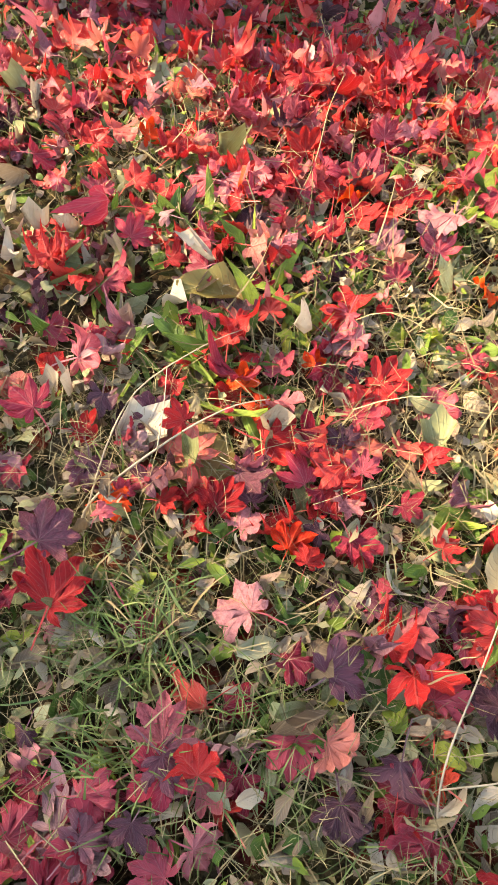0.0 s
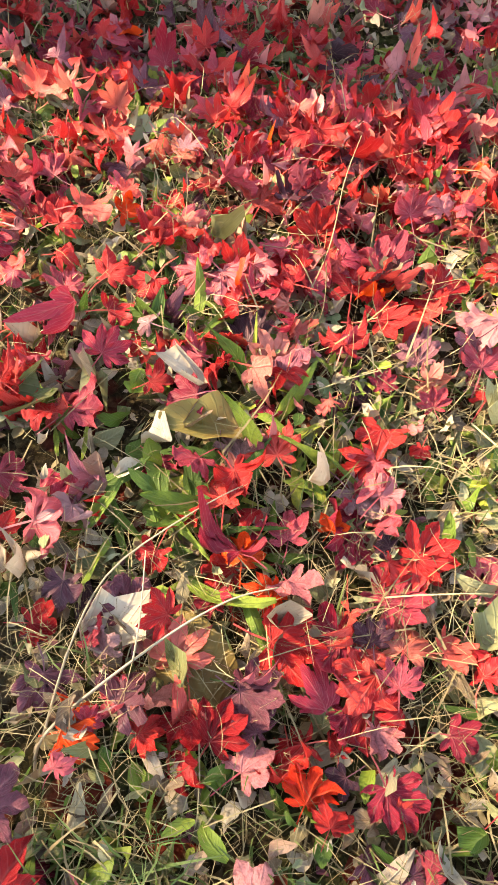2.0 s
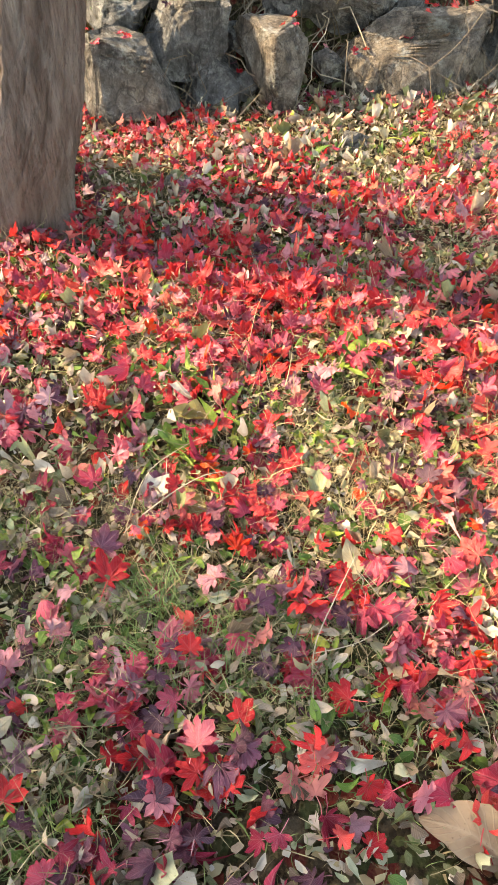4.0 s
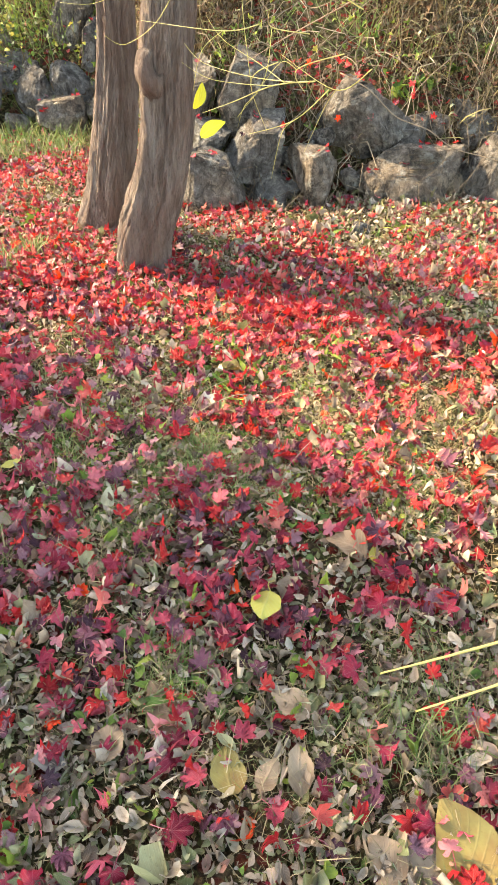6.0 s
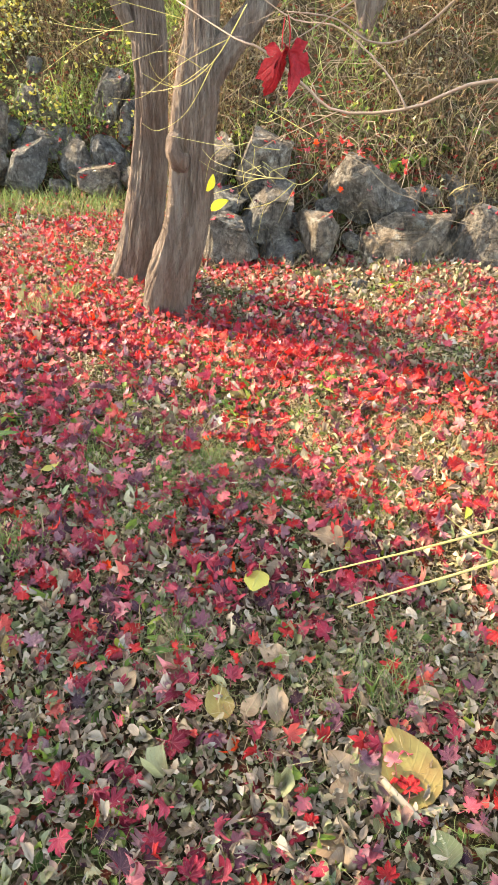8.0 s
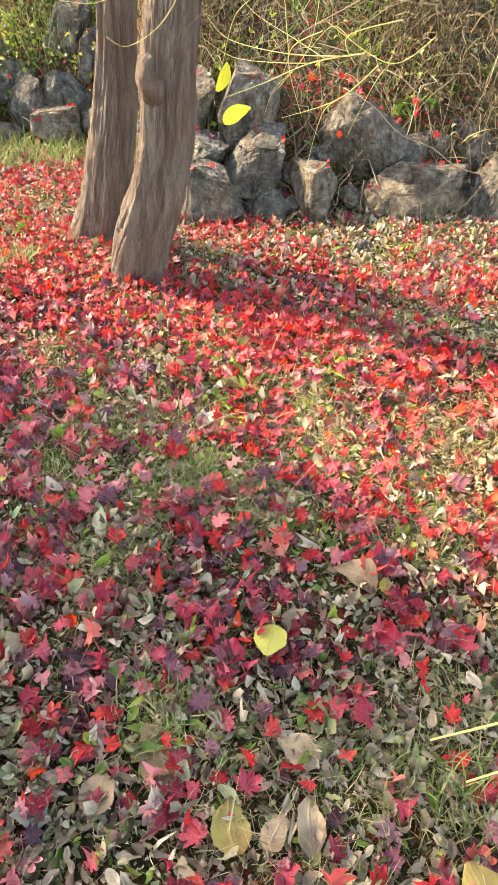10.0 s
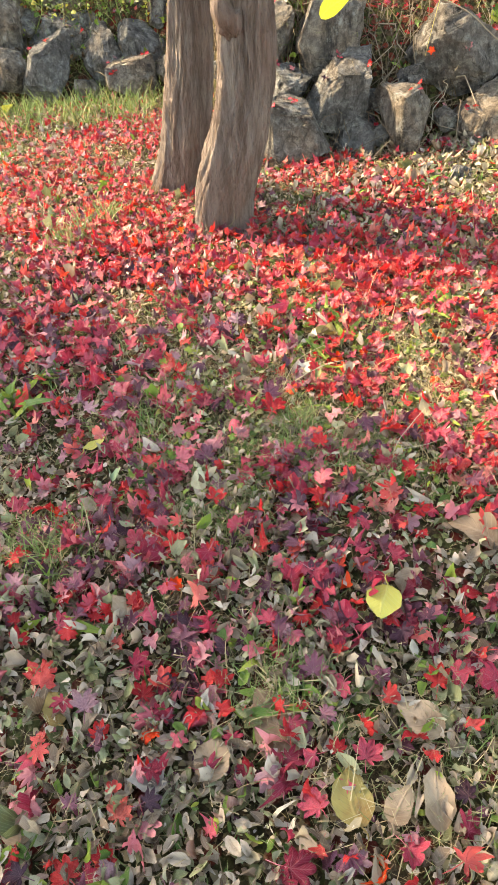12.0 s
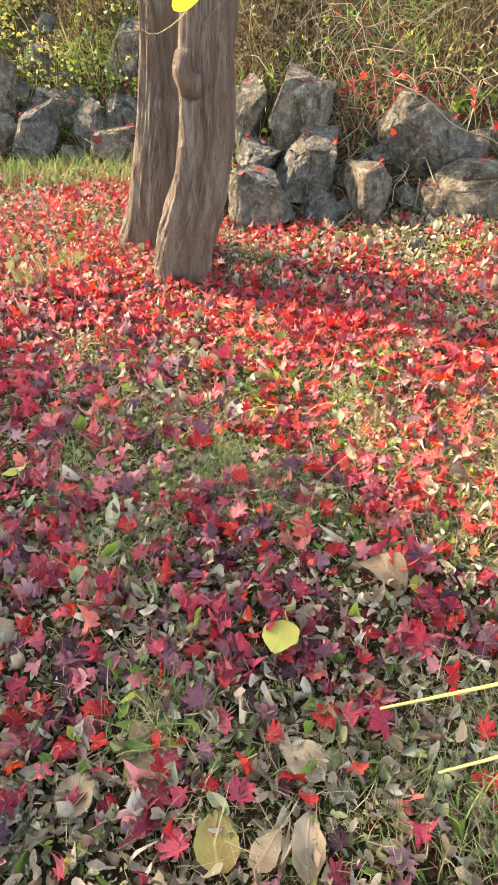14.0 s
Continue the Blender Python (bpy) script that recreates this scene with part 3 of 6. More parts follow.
# the heap farther along
set_boulder(-1.29, 4.50, -0.02, 0.23, 0.41, 23, 0, 14, 0.55, -0.1, 0.1)
set_boulder(-1.80, 4.50, 0.00, 0.39, 0.33, 21, -8, 14, 0.5, 0.2, 0.25, "grey angular boulder with a pale lit face")
set_boulder(-2.06, 4.56, 0.10, 0.34, 0.24, 29, 10)
set_boulder(-1.48, 4.67, 0.10, 0.39, 0.28, 22, 6, 14, 0.55, 0.15, 0.15)
set_boulder(-1.22, 4.72, 0.06, 0.39, 0.35, 24, 10, 14, 0.5, -0.2, 0.2)
set_boulder(-1.74, 4.80, 0.18, 0.44, 0.50, 26, -8, 12, 0.4)
set_boulder(-2.12, 4.80, 0.20, 0.66, 0.32, 28, 0, 14, 0.5, 0.1, 0.2)
set_boulder(-1.30, 5.00, 0.22, 0.80, 0.52, 25, -10, 10, 0.45, 0.45, 0.35, "tall pale grey boulder with a sloping top")
set_boulder(-1.88, 5.02, 0.34, 0.65, 0.26, 27, 6, 14, 0.5, -0.1, 0.2)
set_boulder(-1.68, 5.00, 0.34, 0.58, 0.22, 40, -14, 14, 0.5)
set_boulder(-1.08, 4.90, 0.36, 0.62, 0.18, 33, 0)
set_boulder(-2.40, 4.95, 0.40, 0.78, 0.32, 30, -5, 14, 0.5, 0.1, 0.2)
set_boulder(-2.36, 4.70, 0.18, 0.48, 0.30, 31, 12)
set_boulder(-2.72, 4.95, 0.32, 0.72, 0.40, 34, 10)
set_boulder(-2.95, 5.25, 0.45, 0.85, 0.45, 41, -6)
set_boulder(-1.45, 5.60, 0.66, 0.84, 0.22, 32, 6)
set_boulder(-1.22, 5.30, 0.58, 0.71, 0.17, 35, -5)
set_boulder(-1.95, 5.45, 0.60, 0.80, 0.26, 42, 9)
for k, (x, y, z, size) in enumerate(((0.21, 3.62, 0.0, 0.13), (0.55, 3.66, 0.05, 0.14), (1.08, 3.66, 0.02, 0.16), (0.22, 3.75, 0.12, 0.15), (0.38, 3.82, 0.2, 0.16), (1.02, 3.95, 0.22, 0.2), (-0.42, 3.72, 0.0, 0.18), (-0.42, 4.05, 0.14, 0.22), (-0.62, 4.40, 0.10, 0.22), (-0.82, 4.62, 0.10, 0.24), (-1.02, 4.70, 0.05, 0.22), (-1.56, 4.62, 0.0, 0.18), (-2.24, 4.66, 0.05, 0.2), (-1.58, 4.98, 0.28, 0.2), (-1.98, 4.96, 0.3, 0.22), (-1.06, 5.1, 0.4, 0.2))):
    boulder(x, y, z, size, size * 0.85, size * 0.8, 80 + k, 23 * k % 40 - 20)

# ---- trees ----
def sweep(bm, points, radii, sides=10, wobble=0.0, rng=None, flute=None, cap=True):
    """A tapering tube along points, added to bm. flute(angle, k): a factor on the radius."""
    pts = [Vector(p) for p in points]
    rings = []
    up = Vector((0.3, 0.9, 0.2))
    for k, p in enumerate(pts):
        d = (pts[min(k + 1, len(pts) - 1)] - pts[max(k - 1, 0)]).normalized()
        a = d.cross(up).normalized()
        b = d.cross(a).normalized()
        ring = []
        for s in range(sides):
            t = 2 * math.pi * s / sides
            r = radii[k] * (flute(t, k) if flute else 1.0)
            if rng is not None:
                r *= 1 + wobble * rng.normal()
            ring.append(bm.verts.new(p + (a * math.cos(t) + b * math.sin(t)) * r))
        rings.append(ring)
    for lo, hi in zip(rings, rings[1:]):
        for s in range(sides):
            bm.faces.new((lo[s], lo[(s + 1) % sides], hi[(s + 1) % sides], hi[s]))
    if cap:
        bm.faces.new(rings[-1])
        bm.faces.new(rings[0][::-1])


def curve_points(keys, count):
    """Points along a smooth line through keys, with the keys' last value carried along."""
    keys = np.array(keys, float)
    out = []
    for s in np.linspace(0, len(keys) - 1, count):
        i = min(int(s), len(keys) - 2)
        t = s - i
        p0, p1, p2, p3 = keys[max(i - 1, 0)], keys[i], keys[i + 1], keys[min(i + 2, len(keys) - 1)]
        out.append(0.5 * (2 * p1 + (p2 - p0) * t + (2 * p0 - 5 * p1 + 4 * p2 - p3) * t**2 + (3 * p1 - p0 - 3 * p2 + p3) * t**3))
    return np.array(out)


def tube_mesh(name, keys, mat, count=14, sides=6, rng=None, wobble=0.0):
    """A twig: keys of x, y, z, radius."""
    bm = bmesh.new()
    line = curve_points(keys, count)
    sweep(bm, line[:, :3], line[:, 3], sides, wobble, rng)
    me = bpy.data.meshes.new(name)
    bm.to_mesh(me)
    bm.free()
    me.materials.append(mat)
    me.polygons.foreach_set("use_smooth", np.full(len(me.polygons), True))
    return me


def trunk_mesh(name, keys, seed, sides=150, rings=240):
    """A fluted trunk: keys of x, y, z, radius."""
    rng = np.random.default_rng(seed)
    line = curve_points(keys, rings)
    ph = rng.uniform(0, 6.3, 6)
    bm = bmesh.new()

    def flute(t, k):
        z = line[k, 2]
        sway = t + 0.5 * math.sin(1.7 * z + ph[0])
        f = 1 + 0.085 * math.sin(3 * sway + ph[1] + 1.1 * z) + 0.055 * math.sin(5 * sway + ph[2] - 1.6 * z) + 0.036 * math.sin(11 * sway + ph[3] + 2 * z + 0.8 * math.sin(4 * z))
        f += 0.05 * noise.fractal(Vector((math.cos(t) * 4, math.sin(t) * 4, z * 1.3 + ph[4])), 0.8, 2.1, 4)
        f += 0.030 * noise.fractal(Vector((math.cos(t) * 11, math.sin(t) * 11, z * 4 + ph[5])), 0.8, 2.1, 4)
        wind = t + 0.9 * z * math.exp(-2.0 * max(z, 0.0)) + 0.35 * math.sin(2.3 * z + ph[2]) + 0.12 * math.sin(9 * z + ph[3])
        groove = abs(noise.noise(Vector((math.cos(wind) * 5.5, math.sin(wind) * 5.5, z * 2.2 + ph[1]))))
        strand = abs(noise.noise(Vector((math.cos(wind) * 13, math.sin(wind) * 13, z * 4.5 - ph[0]))))
        scar = abs(noise.noise(Vector((math.cos(wind) * 24, math.sin(wind) * 24, z * 7 + ph[4]))))
        f += 0.24 * min(groove, 0.22) + 0.26 * min(strand, 0.20) + 0.16 * min(scar, 0.2) - 0.11
        flare = max(0.0, 0.16 - z) / 0.16
        return f + flare**2 * (0.16 + 0.12 * math.sin(4 * t + ph[5]))

    sweep(bm, line[:, :3], line[:, 3], sides, 0, None, flute)
    me = bpy.data.meshes.new(name)
    bm.to_mesh(me)
    bm.free()
    me.materials.append(BARK)
    me.polygons.foreach_set("use_smooth", np.full(len(me.polygons), True))
    return me


def empty_thing(name, x, y, z, label, category, group=""):
    ob = new(name)
    ob.empty_display_size = 0.1
    ob.location = (x, y, z)
    return tagged(ob, label, category, group)



MAIN = [(-0.492, 2.80, -0.06, 0.122), (-0.488, 2.80, 0.03, 0.116), (-0.468, 2.80, 0.15, 0.120), (-0.428, 2.80, 0.27, 0.119), (-0.386, 2.80, 0.385, 0.111), (-0.356, 2.80, 0.495, 0.105), (-0.333, 2.80, 0.60, 0.103), (-0.322, 2.80, 0.70, 0.104), (-0.318, 2.80, 0.80, 0.101), (-0.312, 2.80, 0.885, 0.099), (-0.303, 2.80, 0.97, 0.098), (-0.292, 2.80, 1.05, 0.096), (-0.277, 2.81, 1.18, 0.088), (-0.266, 2.82, 1.32, 0.072), (-0.25, 2.84, 1.7, 0.060), (-0.25, 2.9, 2.4, 0.045), (-0.30, 2.95, 3.3, 0.028), (-0.26, 3.0, 4.2, 0.008)]
SECOND = [(-0.755, 3.17, -0.06, 0.108), (-0.742, 3.17, 0.05, 0.100), (-0.692, 3.17, 0.19, 0.101), (-0.645, 3.17, 0.39, 0.102), (-0.608, 3.17, 0.62, 0.092), (-0.580, 3.17, 0.83, 0.078), (-0.562, 3.17, 1.02, 0.074), (-0.556, 3.17, 1.18, 0.077), (-0.560, 3.18, 1.35, 0.072), (-0.58, 3.2, 1.8, 0.06), (-0.62, 3.25, 2.5, 0.045), (-0.7, 3.3, 3.3, 0.025), (-0.68, 3.35, 4.0, 0.007)]


def local(keys, base):
    return [(x - base[0], y - base[1], z - base[2], r) for x, y, z, r in keys]


def maple_tree(keys, seed, label):
    base = (keys[0][0], keys[0][1], 0.0)
    tree = empty_thing("maple_tree", *base, label, "tree", "maple trees on the lawn")
    stem = part("trunk", trunk_mesh("trunk", local(keys, base), seed), tree)
    return tree, base, stem


maple, maple_base, maple_stem = maple_tree(MAIN, 5, "fluted grey-brown maple trunk with a swollen knot, bending near its base")
part("limb", trunk_mesh("limb", local([(-0.285, 2.80, 1.02, 0.055), (-0.225, 2.81, 1.14, 0.064), (-0.140, 2.82, 1.25, 0.060), (-0.035, 2.84, 1.37, 0.054), (0.10, 2.86, 1.58, 0.046), (0.2, 2.9, 2.1, 0.034), (0.36, 2.95, 3.0, 0.018), (0.42, 3.0, 3.8, 0.005)], maple_base), 8, 48, 60), maple)
second, second_base, second_stem = maple_tree(SECOND, 9, "slim upright grey-brown maple trunk beside the bent one")
part("limb", trunk_mesh("limb", local([(-0.560, 3.16, 1.14, 0.03), (-0.63, 3.15, 1.27, 0.038), (-0.74, 3.14, 1.5, 0.034), (-0.8, 3.14, 1.9, 0.022), (-0.95, 3.15, 2.5, 0.012), (-1.0, 3.2, 3.0, 0.004)], second_base), 12, 28, 30), second)
part("limb", trunk_mesh("limb", local([(-0.555, 3.17, 1.28, 0.03), (-0.48, 3.16, 1.5, 0.035), (-0.36, 3.15, 1.9, 0.022), (-0.30, 3.2, 2.5, 0.012), (-0.28, 3.2, 3.0, 0.004)], second_base), 13, 28, 30), second)
part("root", trunk_mesh("root", local([(-0.69, 3.12, 0.06, 0.03), (-0.66, 3.04, 0.01, 0.028), (-0.63, 2.95, -0.03, 0.016)], second_base), 14, 20, 20), second)
part("root", trunk_mesh("root", local([(-0.41, 2.75, 0.05, 0.030), (-0.36, 2.71, 0.005, 0.026), (-0.29, 2.68, -0.03, 0.012)], maple_base), 15, 20, 20), maple)
part("root", trunk_mesh("root", local([(-0.55, 2.75, 0.05, 0.03), (-0.60, 2.71, 0.0, 0.026), (-0.66, 2.69, -0.03, 0.014)], maple_base), 16, 20, 20), maple)


def knot(parent, base):
    """The swollen scar where a limb was lost: a thick lip round a hollow."""
    bm = bmesh.new()
    bmesh.ops.create_icosphere(bm, subdivisions=4, radius=1.0)
    for v in bm.verts:
        p = v.co
        hole = math.exp(-((p.x - 0.50) ** 2 + (p.z - 0.52) ** 2) / 0.09) if p.y < 0 else 0.0
        fold = 0.5 + 0.5 * math.sin(16 * math.hypot(p.x - 0.5, p.z - 0.5) + 2.0 * noise.noise(p * 3))
        lump = 1 + 0.10 * noise.fractal(p * 2.2 + Vector((3, 1, 7)), 0.9, 2.0, 4) + 0.035 * fold
        bulb = 1 + 0.22 * math.exp(-((p.x + 0.35) ** 2 + (p.z + 0.1) ** 2) / 0.4)
        v.co = (p.x * 0.058 * lump, p.y * 0.056 * lump * bulb + hole * 0.10, p.z * 0.088 * lump - 0.016 * p.x)
    me = bpy.data.meshes.new("knot")
    bm.to_mesh(me)
    bm.free()
    me.materials.append(BARK)
    me.polygons.foreach_set("use_smooth", np.full(len(me.polygons), True))
    ob = part("knot", me, parent, "swollen healed knot with a dark hollow")
    ob.location = (-0.376 - base[0], 2.735 - base[1], 0.815 - base[2])


knot(maple_stem, maple_base)


def sapling():
    base = (-2.12, 4.35, 0.0)
    tree = empty_thing("sapling", *base, "thin bare dark sapling beside the boulders", "tree")
    rng = np.random.default_rng(4)
    part("trunk", tube_mesh("trunk", [(0, 0, -0.03, 0.021), (-0.01, 0, 0.25, 0.017), (-0.05, 0, 0.5, 0.015), (-0.12, 0.02, 0.8, 0.012), (-0.2, 0.05, 1.2, 0.007)], DARK_BARK, 20, 8, rng, 0.04), tree)
    for z, dx, dz in ((0.42, 0.18, 0.30), (0.5, -0.24, 0.22), (0.36, 0.10, 0.24), (0.56, -0.18, 0.34), (0.58, 0.05, 0.45), (0.66, 0.15, 0.4), (0.3, -0.15, 0.2), (0.72, -0.3, 0.3)):
        part("branch", tube_mesh("branch", [(-0.1 * z, 0, z, 0.008), (-0.1 * z + dx * 0.5, -0.03, z + dz * 0.6, 0.005), (-0.1 * z + dx, -0.06, z + dz, 0.002)], DARK_BARK, 9, 5, rng, 0.05), tree)


sapling()


def bank_tree():
    """A forked tree that stands on the bank."""
    base = (0.63, 5.02, float(height(0.63, 5.02)))
    tree = empty_thing("bank_tree", *base, "forked reddish-brown tree growing on the bank", "tree")
    part("trunk", trunk_mesh("trunk", [(0.0, 0, -0.10, 0.085), (0.0, 0, 0.10, 0.068), (0.03, 0, 0.30, 0.060), (0.08, 0.02, 0.7, 0.048), (0.16, 0.04, 1.4, 0.034), (0.2, 0.06, 2.4, 0.012)], 17, 36, 60), tree)
    part("limb", trunk_mesh("limb", [(-0.01, 0, 0.05, 0.045), (-0.07, 0.0, 0.22, 0.040), (-0.12, 0.01, 0.55, 0.032), (-0.15, 0.02, 1.2, 0.022), (-0.22, 0.04, 2.1, 0.008)], 18, 28, 50), tree)
    part("limb", trunk_mesh("limb", [(0.02, -0.01, 0.12, 0.035), (0.10, -0.02, 0.26, 0.030), (0.20, -0.02, 0.5, 0.024), (0.30, 0.0, 1.0, 0.016), (0.36, 0.02, 1.7, 0.006)], 19, 24, 40), tree)


bank_tree()


# ---- an unseen tree, added out of view to shade the lawn ----
def shade_tree():
    rng = np.random.default_rng(3)
    cx, cy = -9.3, 5.2
    base = float(height(cx, cy))
    tree = empty_thing("added_shade_tree", cx, cy, base - 0.05, "unseen tree added on the bank to shade the lawn", "tree")
    line = [(0, 0, 0, 0.28), (0.1, 0, 2.4, 0.22), (-0.1, 0.1, 5.0, 0.16), (0, 0, 7.6, 0.05)]
    part("trunk", tube_mesh("trunk", line, DARK_BARK, 24, 14, rng, 0.03), tree)
    # crowns added where their shadows cover the front of the lawn
    crowns = [((-10.13, 5.38, 6.88), 0.95), ((-7.96, 3.56, 6.88), 1.36), ((-8.92, 5.24, 6.88), 0.32)]
    for c, r in crowns:
        low = Vector((0.0, 0.0, 3.6))
        top = Vector(c) - Vector((cx, cy, base))
        part("limb", tube_mesh("limb", [(*low, 0.12), (*(low.lerp(top, 0.6) - Vector((0, 0, 0.3))), 0.08), (*top, 0.02)], DARK_BARK, 14, 8, rng, 0.03), tree)
    shapes = [oval_shape(rng, 0.6, 0.4, 0.0, 2) for _ in range(4)]
    places = []
    for c, r in crowns:
        for _ in range(int(104 * r * r)):
            d = rng.normal(size=3)
            d *= r * rng.uniform(0.2, 1.0) ** 0.4 / np.linalg.norm(d)
            places.append(np.array(c) + d + rng.normal(0, min(0.16, r * 0.2), (42, 3)))
    places = np.vstack(places)
    n = len(places)
    leaves = scatter("crown", shapes, places - np.array((cx, cy, base - 0.05)), rng.uniform(-3.1, 3.1, (n, 3)), rng.uniform(0.06, 0.12, n), [GREEN], np.zeros(n, int), "dense dark green leaves", "")
    leaves.parent = tree


shade_tree()


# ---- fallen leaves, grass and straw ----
def in_shade(x, y):
    """The shade at the lawn's front, put into leaf colours as less scarlet."""
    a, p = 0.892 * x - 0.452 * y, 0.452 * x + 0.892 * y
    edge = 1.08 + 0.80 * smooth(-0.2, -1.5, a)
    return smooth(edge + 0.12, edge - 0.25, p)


def clump(x, y, scale, shift):
    return np.array([noise.noise(Vector((float(a) * scale + shift, float(b) * scale, shift))) for a, b in zip(x, y)])


def strewn(rng, count, x0, x1, y0, y1, weight):
    """Random places over the lawn, kept by a weight between 0 and 1."""
    got = np.empty((0, 2))
    while len(got) < count:
        p = np.stack([rng.uniform(x0, x1, count * 2), rng.uniform(y0, y1, count * 2)], -1)
        p = p[rng.random(len(p)) < weight(p[:, 0], p[:, 1])]
        got = np.vstack([got, p])
    return got[:count]


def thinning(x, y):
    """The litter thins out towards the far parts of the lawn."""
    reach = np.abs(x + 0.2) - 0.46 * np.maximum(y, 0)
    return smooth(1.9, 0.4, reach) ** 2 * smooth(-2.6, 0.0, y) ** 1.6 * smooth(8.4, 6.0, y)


def on_lawn(x, y, back=0.06):
    return y < foot(x) - back


def away_from_trunks(x, y):
    return (np.hypot(x + 0.488, y - 2.80) > 0.125) & (np.hypot(x + 0.745, y - 3.17) > 0.115)


def red_weight(x, y):
    w = 0.25 + 0.34 * smooth(0.35, 1.2, y) + 0.41 * smooth(1.75, 2.6, y)
    w *= np.clip(0.72 + 1.2 * clump(x, y, 2.6, 3.0) + smooth(1.7, 1.0, y) * (1.8 * clump(x, y, 6.5, 8.0) - 0.1), 0.10, 1.0)
    w *= 1 - 0.45 * smooth(0.35, 1.0, x) * smooth(1.5, 0.8, y)
    w *= 1 - 0.66 * smooth(2.8, 3.3, y) * smooth(-0.2, 0.5, x)
    w *= 1 - 0.48 * smooth(0.35, 0.9, x) * smooth(0.9, 1.2, y) * smooth(2.9, 2.2, y)
    w *= 1 - 0.62 * np.exp(-(((y - 1.66) / 0.30) ** 2)) * smooth(0.5, 0.3, np.abs(x))
    w *= 1 - 0.8 * smooth(3.8, 4.5, y)
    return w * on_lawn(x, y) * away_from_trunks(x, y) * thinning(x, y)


def maple_leaves():
    rng = np.random.default_rng(21)
    curls = rng.uniform(0.4, 1.5, 18)
    shapes = [maple_shape(rng, 7 if k % 4 else 5, curls[k], rng.uniform(0.9, 1.25)) for k in range(18)]
    plain = [maple_shape(rng, 7 if k % 4 else 5, curls[k], rng.uniform(0.9, 1.25), True) for k in range(18)]
    toothed = [fine_maple_shape(rng, curls[k], rng.uniform(0.95, 1.2), 7 if k % 4 else 5) for k in range(18)]
    spots = strewn(rng, 12400, -4.4, 4.0, -2.6, 4.5, red_weight)
    x, y = spots.T
    n = len(x)
    # old holds the shade, which the leaf colours imitate with more crimson and purple
    old = in_shade(x, y)
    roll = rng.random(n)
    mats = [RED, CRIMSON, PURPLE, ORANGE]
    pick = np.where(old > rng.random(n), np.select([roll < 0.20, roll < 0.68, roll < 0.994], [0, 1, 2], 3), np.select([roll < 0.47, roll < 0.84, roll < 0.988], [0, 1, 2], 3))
    size = np.clip(rng.normal(0.0445, 0.009, n), 0.022, 0.064) * (1 - 0.36 * smooth(2.0, 3.3, y))
    tilt = rng.normal(0, 0.42, (n, 2)) * np.where(rng.random(n) < 0.18, 1.9, 1.0)[:, None]
    angles = np.column_stack([tilt, rng.uniform(0, 6.283, n)])
    z = height(x, y) + 0.014 + rng.uniform(0.0, 0.040, n)
    places = np.column_stack([x, y, z])
    near = np.nonzero((np.abs(x - 0.03) < 0.55) & (y > 0.25) & (y < 2.0))[0][:170]
    rest = np.setdiff1d(np.arange(n), near)
    words = ["fallen scarlet maple leaf lying on the grass", "fallen crimson-pink maple leaf lying on the grass", "withered purple maple leaf lying on the grass", "fallen orange maple leaf lying on the grass"]
    made = {}
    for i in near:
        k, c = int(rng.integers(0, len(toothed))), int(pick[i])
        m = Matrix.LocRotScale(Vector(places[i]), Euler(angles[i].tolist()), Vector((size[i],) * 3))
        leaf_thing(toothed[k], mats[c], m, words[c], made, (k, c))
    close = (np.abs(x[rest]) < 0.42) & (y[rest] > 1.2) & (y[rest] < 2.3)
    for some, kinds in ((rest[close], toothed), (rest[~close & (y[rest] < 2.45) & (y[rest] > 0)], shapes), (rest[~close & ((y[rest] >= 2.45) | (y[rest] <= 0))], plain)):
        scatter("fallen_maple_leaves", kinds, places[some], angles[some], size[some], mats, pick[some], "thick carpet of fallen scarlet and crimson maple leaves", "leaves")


def small_leaves():
    rng = np.random.default_rng(22)
    shapes = [oval_shape(rng, rng.uniform(0.26, 0.60), rng.uniform(0.9, 4.2), rng.uniform(0.5, 1.8), 4) for _ in range(28)]

    def weight(x, y):
        w = 0.26 + 0.74 * smooth(1.5, 0.5, y) + 0.45 * smooth(2.6, 3.1, y) * smooth(-0.5, 0.1, x)
        w *= np.clip(0.75 + 1.2 * clump(x, y, 3.1, 9.0), 0.2, 1.0)
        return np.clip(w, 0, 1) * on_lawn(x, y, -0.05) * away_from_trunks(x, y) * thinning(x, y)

    spots = strewn(rng, 29000, -4.4, 4.0, -2.6, 4.4, weight)
    x, y = spots.T
    n = len(x)
    roll = rng.random(n)
    pick = np.select([roll < 0.66, roll < 0.91, roll < 0.970], [0, 1, 2], 3)
    size = np.clip(rng.normal(0.025, 0.012, n), 0.010, 0.070)
    angles = np.column_stack([rng.normal(0, 0.5, (n, 2)), rng.uniform(0, 6.283, n)])
    places = np.column_stack([x, y, height(x, y) + 0.008 + rng.uniform(0, 0.028, n)])
    scatter("dry_leaf_litter", shapes, places, angles, size, [BROWN, OLIVE, GREEN, CREAM], pick, "litter of small curled brown and olive leaves", "leaves")


